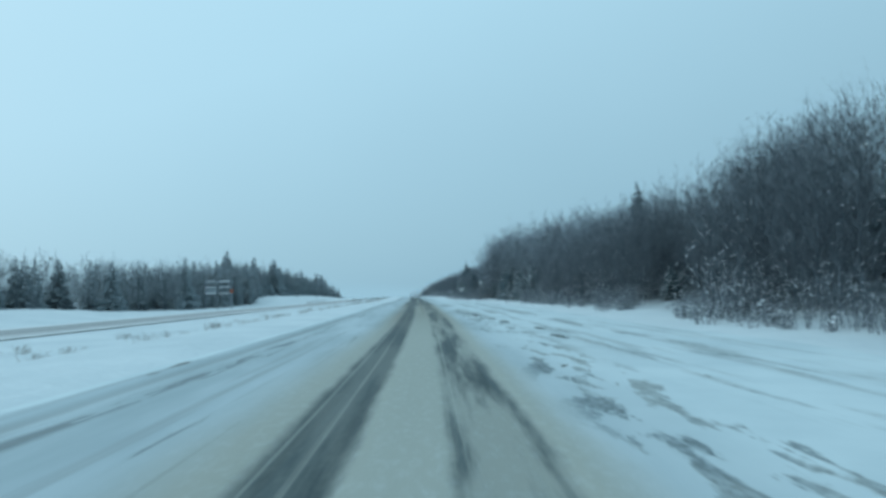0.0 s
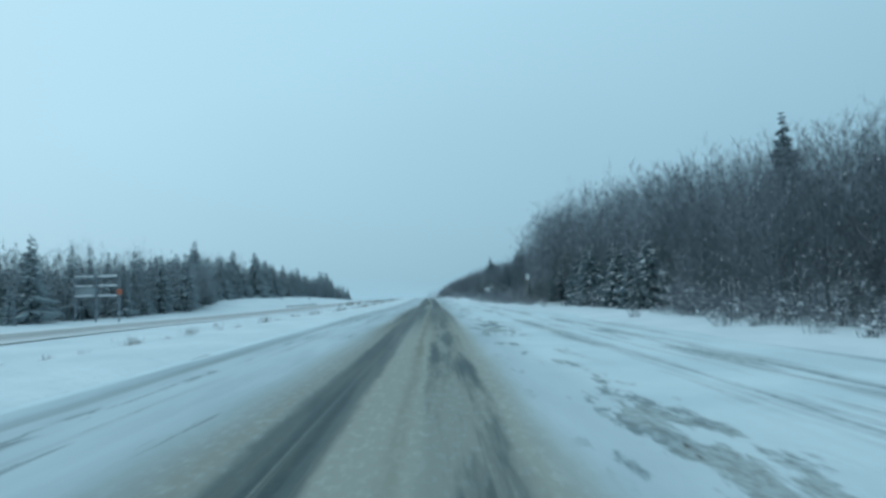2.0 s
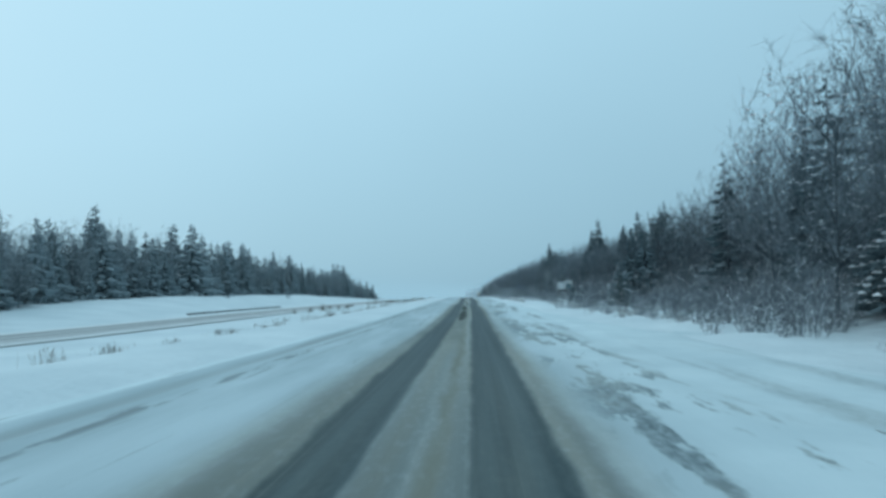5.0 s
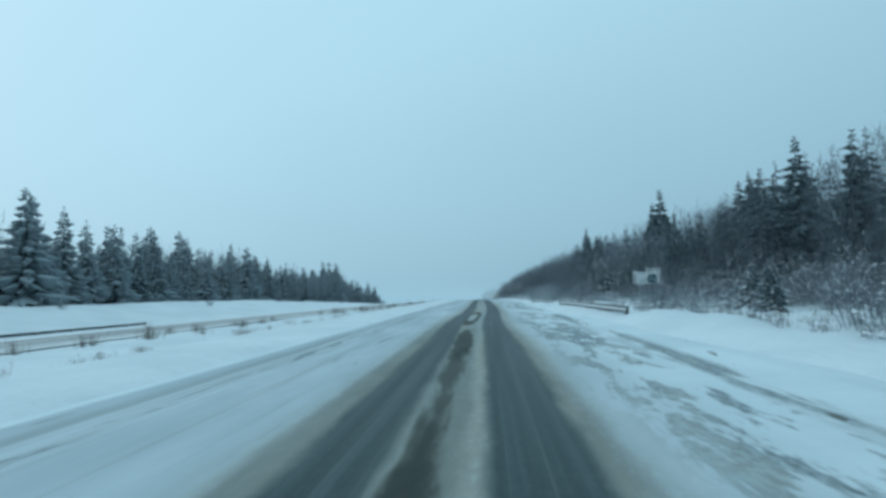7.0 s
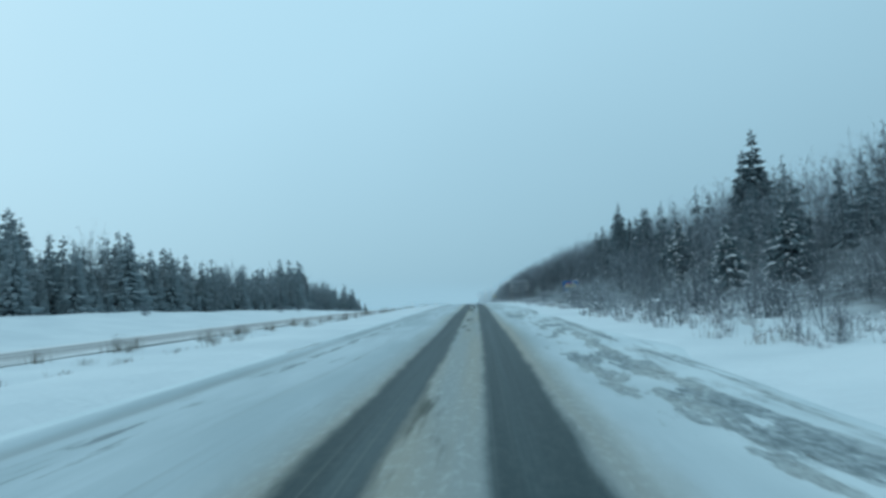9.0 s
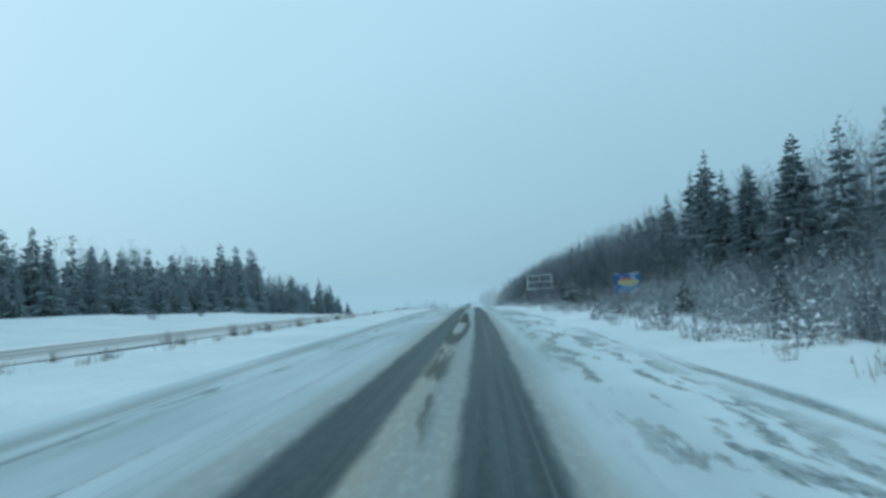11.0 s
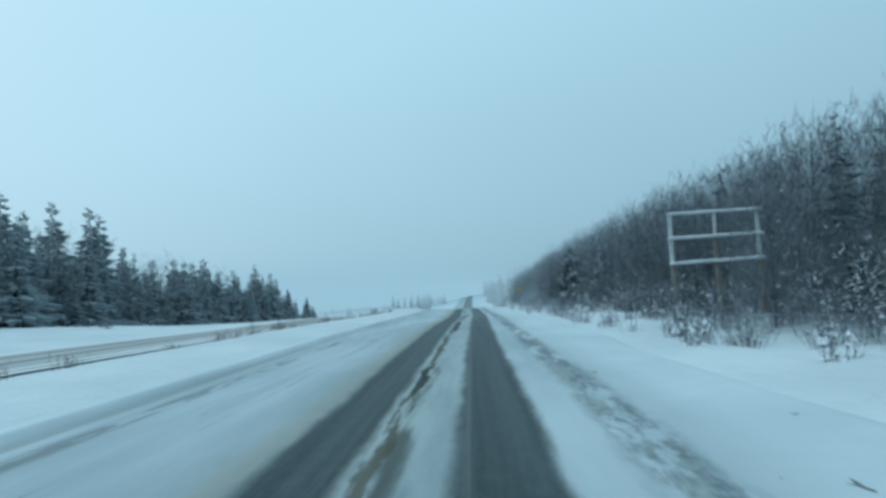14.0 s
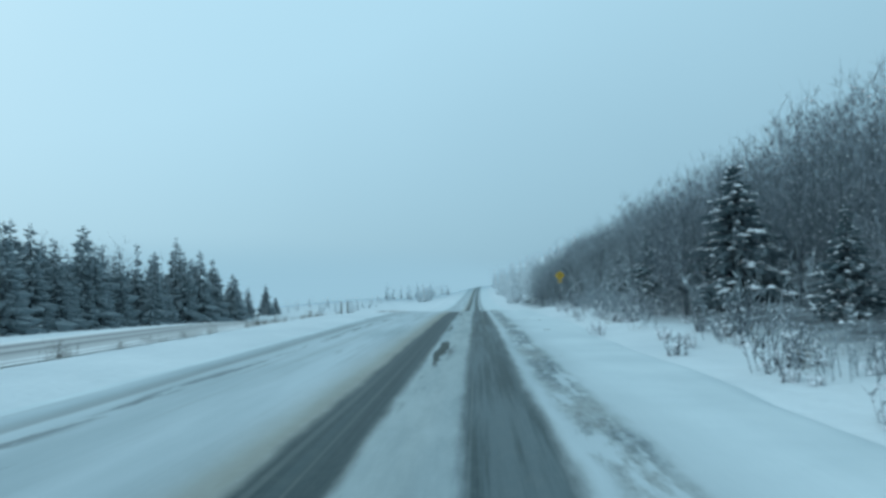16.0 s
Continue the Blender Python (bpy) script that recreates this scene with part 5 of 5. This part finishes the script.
def build_far_frame():
    x, y = -36.9, 120.5
    g = height(x + 2, y)
    ob = empty("empty_hoarding", pose(x, y, g, 0, 0, 0), "empty grey billboard frame, snow on rails, orange marker", "hoarding")
    top = 4.24 - g
    for px in (0.1, 2.2, 4.55):
        # posts and rails share the grey lightened for haze
        part("post", box(px - 0.07, px + 0.07, 0.05, 0.19, -0.4, top, 0.02), ob, "timber post in haze-lightened grey", M_GREYTWIG)
    for k, zz in enumerate((top - 0.05, top - 1.02, top - 2.05)):
        rail = part("rail", box(0, 4.65, -0.05, 0.046, zz - 0.10, zz, 0.01), ob, "grey wooden rail", M_GREYTWIG)
        part("rail_snow", snow_ridge(0.08, 2.02, -0.08, 0.08, zz, 0.11, 30 + k), rail, "ridge of snow on the rail", M_SNOWLOAD)
        part("rail_snow", snow_ridge(2.4, 4.42, -0.08, 0.08, zz, 0.13, 34 + k), rail, "ridge of snow on the rail", M_SNOWLOAD)
    part("backboard", box(0.05, 2.1, 0.0, 0.03, top - 2.0, top - 1.1), ob, "pale weathered board", M_RIME_HAZE)
    part("marker", rounded_plate(4.35, 4.95, top - 1.95, top - 1.35, -0.06, 0.25), ob, "round orange marker", M_ORANGE)


def build_post_sign():
    x, y = 11.38, 133.5
    g = height(x, y)
    ob = empty("sign_post", pose(x, y, g), "small pale sign board on a timber post, snow on top", "sign")
    part("post", pole(0.09, 0.07, -0.4, 3.05 - g, 8), ob, "", M_POST)
    part("post", box(-0.16, -0.10, -0.06, 0.06, 2.75 - g, 3.85 - g, 0.01), ob, "upright timber behind the board", M_POST)
    part("board", box(-0.08, 0.32, -0.06, 0.02, 2.95 - g, 3.66 - g, 0.01), ob, "pale grey board", M_WHITE)
    part("bracket", box(0.05, 0.36, -0.02, 0.06, 2.84 - g, 2.935 - g, 0.01), ob, "", M_DARK)
    part("bracket", box(-0.34, -0.165, -0.02, 0.05, 3.1 - g, 3.4 - g, 0.01), ob, "", M_DARK)
    part("snow_cap", snow_ridge(-0.14, 0.06, -0.08, 0.06, 3.66 - g, 0.12, 3), ob, "snow on top", M_SNOWLOAD)


def build_warning_sign():
    x, y = 1.9, 455.0
    g = height(x, y)
    ob = empty("warning_sign", pose(x, y, g), "yellow diamond warning sign on a thin post", "road sign")
    part("post", box(-0.035, 0.035, 0.0, 0.07, -0.4, 0.95 - g, 0.005), ob, "", M_STEEL)
    p = part("plate", box(-0.32, 0.32, -0.03, -0.004, -0.32, 0.32, 0.0), ob, "yellow diamond plate", M_SIGNYELLOW)
    p.matrix_local = pose(0, 0, 0.60 - g, 0, 45, 0)
    part("symbol", bar(-0.05, 0.05, 0.45 - g, 0.78 - g, -0.036), ob, "dark symbol", M_DARK)
    part("plate", box(-0.2, 0.2, -0.02, -0.004, -0.04 - g, 0.12 - g, 0.0), ob, "yellow advisory plate", M_SIGNYELLOW)


def build_utility_pole():
    x, y = 38.62, 276.1
    g = height(x, y)
    ob = empty("utility_pole", pose(x, y, g), "twin-post timber power line pole above the woods", "utility pole")
    top = 16.9 - g
    for px in (0.0, 3.4):
        gz = height(x + px, y) - g
        p = part("post", pole(0.17, 0.12, gz - 0.6, top, 9), ob, "weathered round timber post", M_POST)
        p.location = (px, 0, 0)
    for zz in (top - 0.10, top - 1.30):
        arm = part("crossarm", box(-0.35, 3.75, -0.30, -0.17, zz - 0.24, zz, 0.02), ob, "timber crossarm", M_POST)
        part("arm_snow", snow_ridge(-0.3, 3.7, -0.30, -0.17, zz, 0.05, int(zz * 7)), arm, "thin snow along the arm", M_SNOWLOAD)
    for px in (0.55, 1.7, 2.85):
        part("insulator", pole(0.07, 0.05, top - 1.95, top - 1.56, 7), ob, "dark insulator", M_DARK).location = (px, -0.235, 0)


def build_gate_posts():
    for x, y in ((-33.6, 520), (-32.4, 520)):
        g = height(x, y)
        ob = empty("timber_post", pose(x, y, g), "bare upright timber post on the valley floor", "post", "valley posts")
        part("shaft", pole(0.16, 0.13, -0.4, max(-3.4 - g, 2.6), 8), ob, "", M_POST)
        part("cap", box(-0.2, 0.2, -0.2, 0.2, max(-3.4 - g, 2.6), max(-3.4 - g, 2.6) + 0.1, 0.02), ob, "", M_SNOWLOAD)


def w_beam(pts, top):
    """A corrugated steel rail swept along pts (x, y, z of the ground), its upper edge at top metres over it."""
    prof = ((0.0, 0.0), (0.025, -0.035), (-0.055, -0.075), (-0.055, -0.10), (0.02, -0.145), (0.02, -0.165), (-0.055, -0.21), (-0.055, -0.235), (0.025, -0.275), (0.0, -0.31))
    V, F = [], []
    for thick in (0.0, 0.012):
        for p in pts:
            V += [(p[0] + a + thick, p[1], p[2] + top + b) for a, b in prof]
    n, m = len(pts), len(prof)
    for layer in (0, 1):
        o = layer * n * m
        for i in range(n - 1):
            for k in range(m - 1):
                q = (o + i * m + k, o + i * m + k + 1, o + (i + 1) * m + k + 1, o + (i + 1) * m + k)
                F.append(q if layer == 0 else q[::-1])
    for i in range(n - 1):
        for k in (0, m - 1):
            F.append((i * m + k, (i + 1) * m + k, n * m + (i + 1) * m + k, n * m + i * m + k))
    return V, F


def build_guard_rail(name, line, y0, y1, top, gap, label):
    x0 = line(y0)
    ob = empty(name, pose(x0, y0, height(x0, y0)), label, "guard rail")
    base = Vector(ob.matrix_world.translation)
    ys = np.arange(y0, y1 + 0.01, 0.5)
    run = [float(np.mean(land(line(y), y + np.arange(-9, 9.1, 1.5)))) for y in ys]
    rel = [(line(y) - base.x, y - base.y, h - base.z) for y, h in zip(ys, run)]
    V, F = w_beam(rel, top)
    beam = part("beam", mesh_of("beam", V, F, M_STEEL), ob, "corrugated steel beam")
    rng = np.random.default_rng(5)
    # snow caught in the trough of the beam
    V, F = [], []
    for i, (x, y, z) in enumerate(rel):
        k = 0.85 + 0.3 * math.sin(i * 1.9) * math.sin(i * 0.7)
        V += [(x + 0.012, y, z + top - 0.095), (x - 0.045 * k, y, z + top - 0.105), (x - 0.052 * k, y, z + top - 0.17), (x - 0.035 * k, y, z + top - 0.222), (x + 0.012, y, z + top - 0.225)]
    for i in range(len(rel) - 1):
        for k in range(4):
            F.append((i * 5 + k, i * 5 + k + 1, i * 5 + 5 + k + 1, i * 5 + 5 + k))
    part("trough_snow", mesh_of("trough_snow", V, F, M_SNOWLOAD), beam, "snow packed into the trough")
    for y in np.arange(y0 + 0.6, y1, gap):
        x = line(y)
        z = float(np.interp(y, ys, run)) - base.z
        p = part("post", box(0.045, 0.20, -0.08, 0.08, -0.4, top - 0.02, 0.012), ob, "timber post", M_POST)
        p.location = (x - base.x, y - base.y, z)
        part("post_snow", snow_ridge(0.03, 0.22, -0.09, 0.09, top - 0.02, 0.06, int(y)), p, "cap of snow", M_SNOWLOAD)
    x, y, z = rel[-1]
    part("end_cap", box(x - 0.07, x + 0.05, y, y + 0.22, z + top - 0.33, z + top + 0.02, 0.03), ob, "rounded rail end", M_STEEL)
    return ob


def build_stones():
    rng = np.random.default_rng(31)
    for x, y, r in ((11.0, 169.0, 0.32), (8.4, 176, 0.22)):
        bm = bmesh.new()
        bmesh.ops.create_icosphere(bm, subdivisions=2, radius=r)
        for v in bm.verts:
            v.co = v.co * (1 + 0.25 * float(wave(v.co.x * 4, v.co.y * 4 + v.co.z * 3, 1.0, r * 9)))
            v.co.z *= 0.6
        me = bpy.data.meshes.new("stone")
        bm.to_mesh(me)
        bm.free()
        me.materials.append(M_ROCK)
        ob = new("stone", me)
        ob.location = (x, y, height(x, y) + r * 0.2)
        tagged(ob, "dark stone showing through the verge snow", "stone", "verge stones")



def build_backdrop():
    """The white-out far off, where ground and cloud run together, as a self-glowing sheet."""
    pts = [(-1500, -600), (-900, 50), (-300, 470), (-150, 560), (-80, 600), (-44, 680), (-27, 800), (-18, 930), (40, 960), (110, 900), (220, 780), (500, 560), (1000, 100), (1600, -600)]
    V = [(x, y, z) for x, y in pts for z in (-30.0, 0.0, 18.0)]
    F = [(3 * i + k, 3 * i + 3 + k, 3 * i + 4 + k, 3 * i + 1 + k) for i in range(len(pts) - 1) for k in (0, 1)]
    m = bpy.data.materials.new("white_out")
    m.use_nodes = True
    n, l = m.node_tree.nodes, m.node_tree.links
    n.remove(n["Principled BSDF"])
    # haze brightness painted as emission in the horizon sky's tone
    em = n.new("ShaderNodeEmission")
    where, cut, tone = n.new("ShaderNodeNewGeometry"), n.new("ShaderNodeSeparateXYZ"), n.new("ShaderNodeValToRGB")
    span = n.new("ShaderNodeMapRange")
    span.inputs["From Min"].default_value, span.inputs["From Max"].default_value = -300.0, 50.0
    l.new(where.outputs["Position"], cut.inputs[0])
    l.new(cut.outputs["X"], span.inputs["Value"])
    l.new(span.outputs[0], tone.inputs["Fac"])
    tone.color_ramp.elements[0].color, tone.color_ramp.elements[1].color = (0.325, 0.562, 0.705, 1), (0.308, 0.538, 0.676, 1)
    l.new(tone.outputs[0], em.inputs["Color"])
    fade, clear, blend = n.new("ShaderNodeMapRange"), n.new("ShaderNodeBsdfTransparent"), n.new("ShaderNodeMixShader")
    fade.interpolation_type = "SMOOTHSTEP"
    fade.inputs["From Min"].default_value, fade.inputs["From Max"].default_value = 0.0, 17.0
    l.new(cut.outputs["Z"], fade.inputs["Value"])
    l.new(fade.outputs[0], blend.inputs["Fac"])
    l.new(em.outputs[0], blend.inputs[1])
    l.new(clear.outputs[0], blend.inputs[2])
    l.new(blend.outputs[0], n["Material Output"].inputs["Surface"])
    tagged(new("backdrop", mesh_of("backdrop", V, F, m)), "pale glowing sheet painted as snow haze in the distance", "backdrop", kind="structure")


build_ground()
build_backdrop()
build_roads()
build_lane_dashes()
build_woods()
build_weeds()
build_blue_billboard()
build_white_billboard()
build_empty_frame()
build_far_frame()
build_post_sign()
build_warning_sign()
build_gate_posts()
build_utility_pole()
build_guard_rail("guard_rail", lambda y: axis(y) + np.interp(y, [196, 224], [5.8, 5.4]), 200.0, 223.4, 0.33, 3.81, "steel guard rail on timber posts, half packed with snow")
build_guard_rail("guard_rail", lambda y: axis(y) + np.interp(y, YS, OTHER) - 6.0, 196.0, 230.0, 0.20, 3.8, "steel guard rail beside the opposite carriageway")
build_stones()
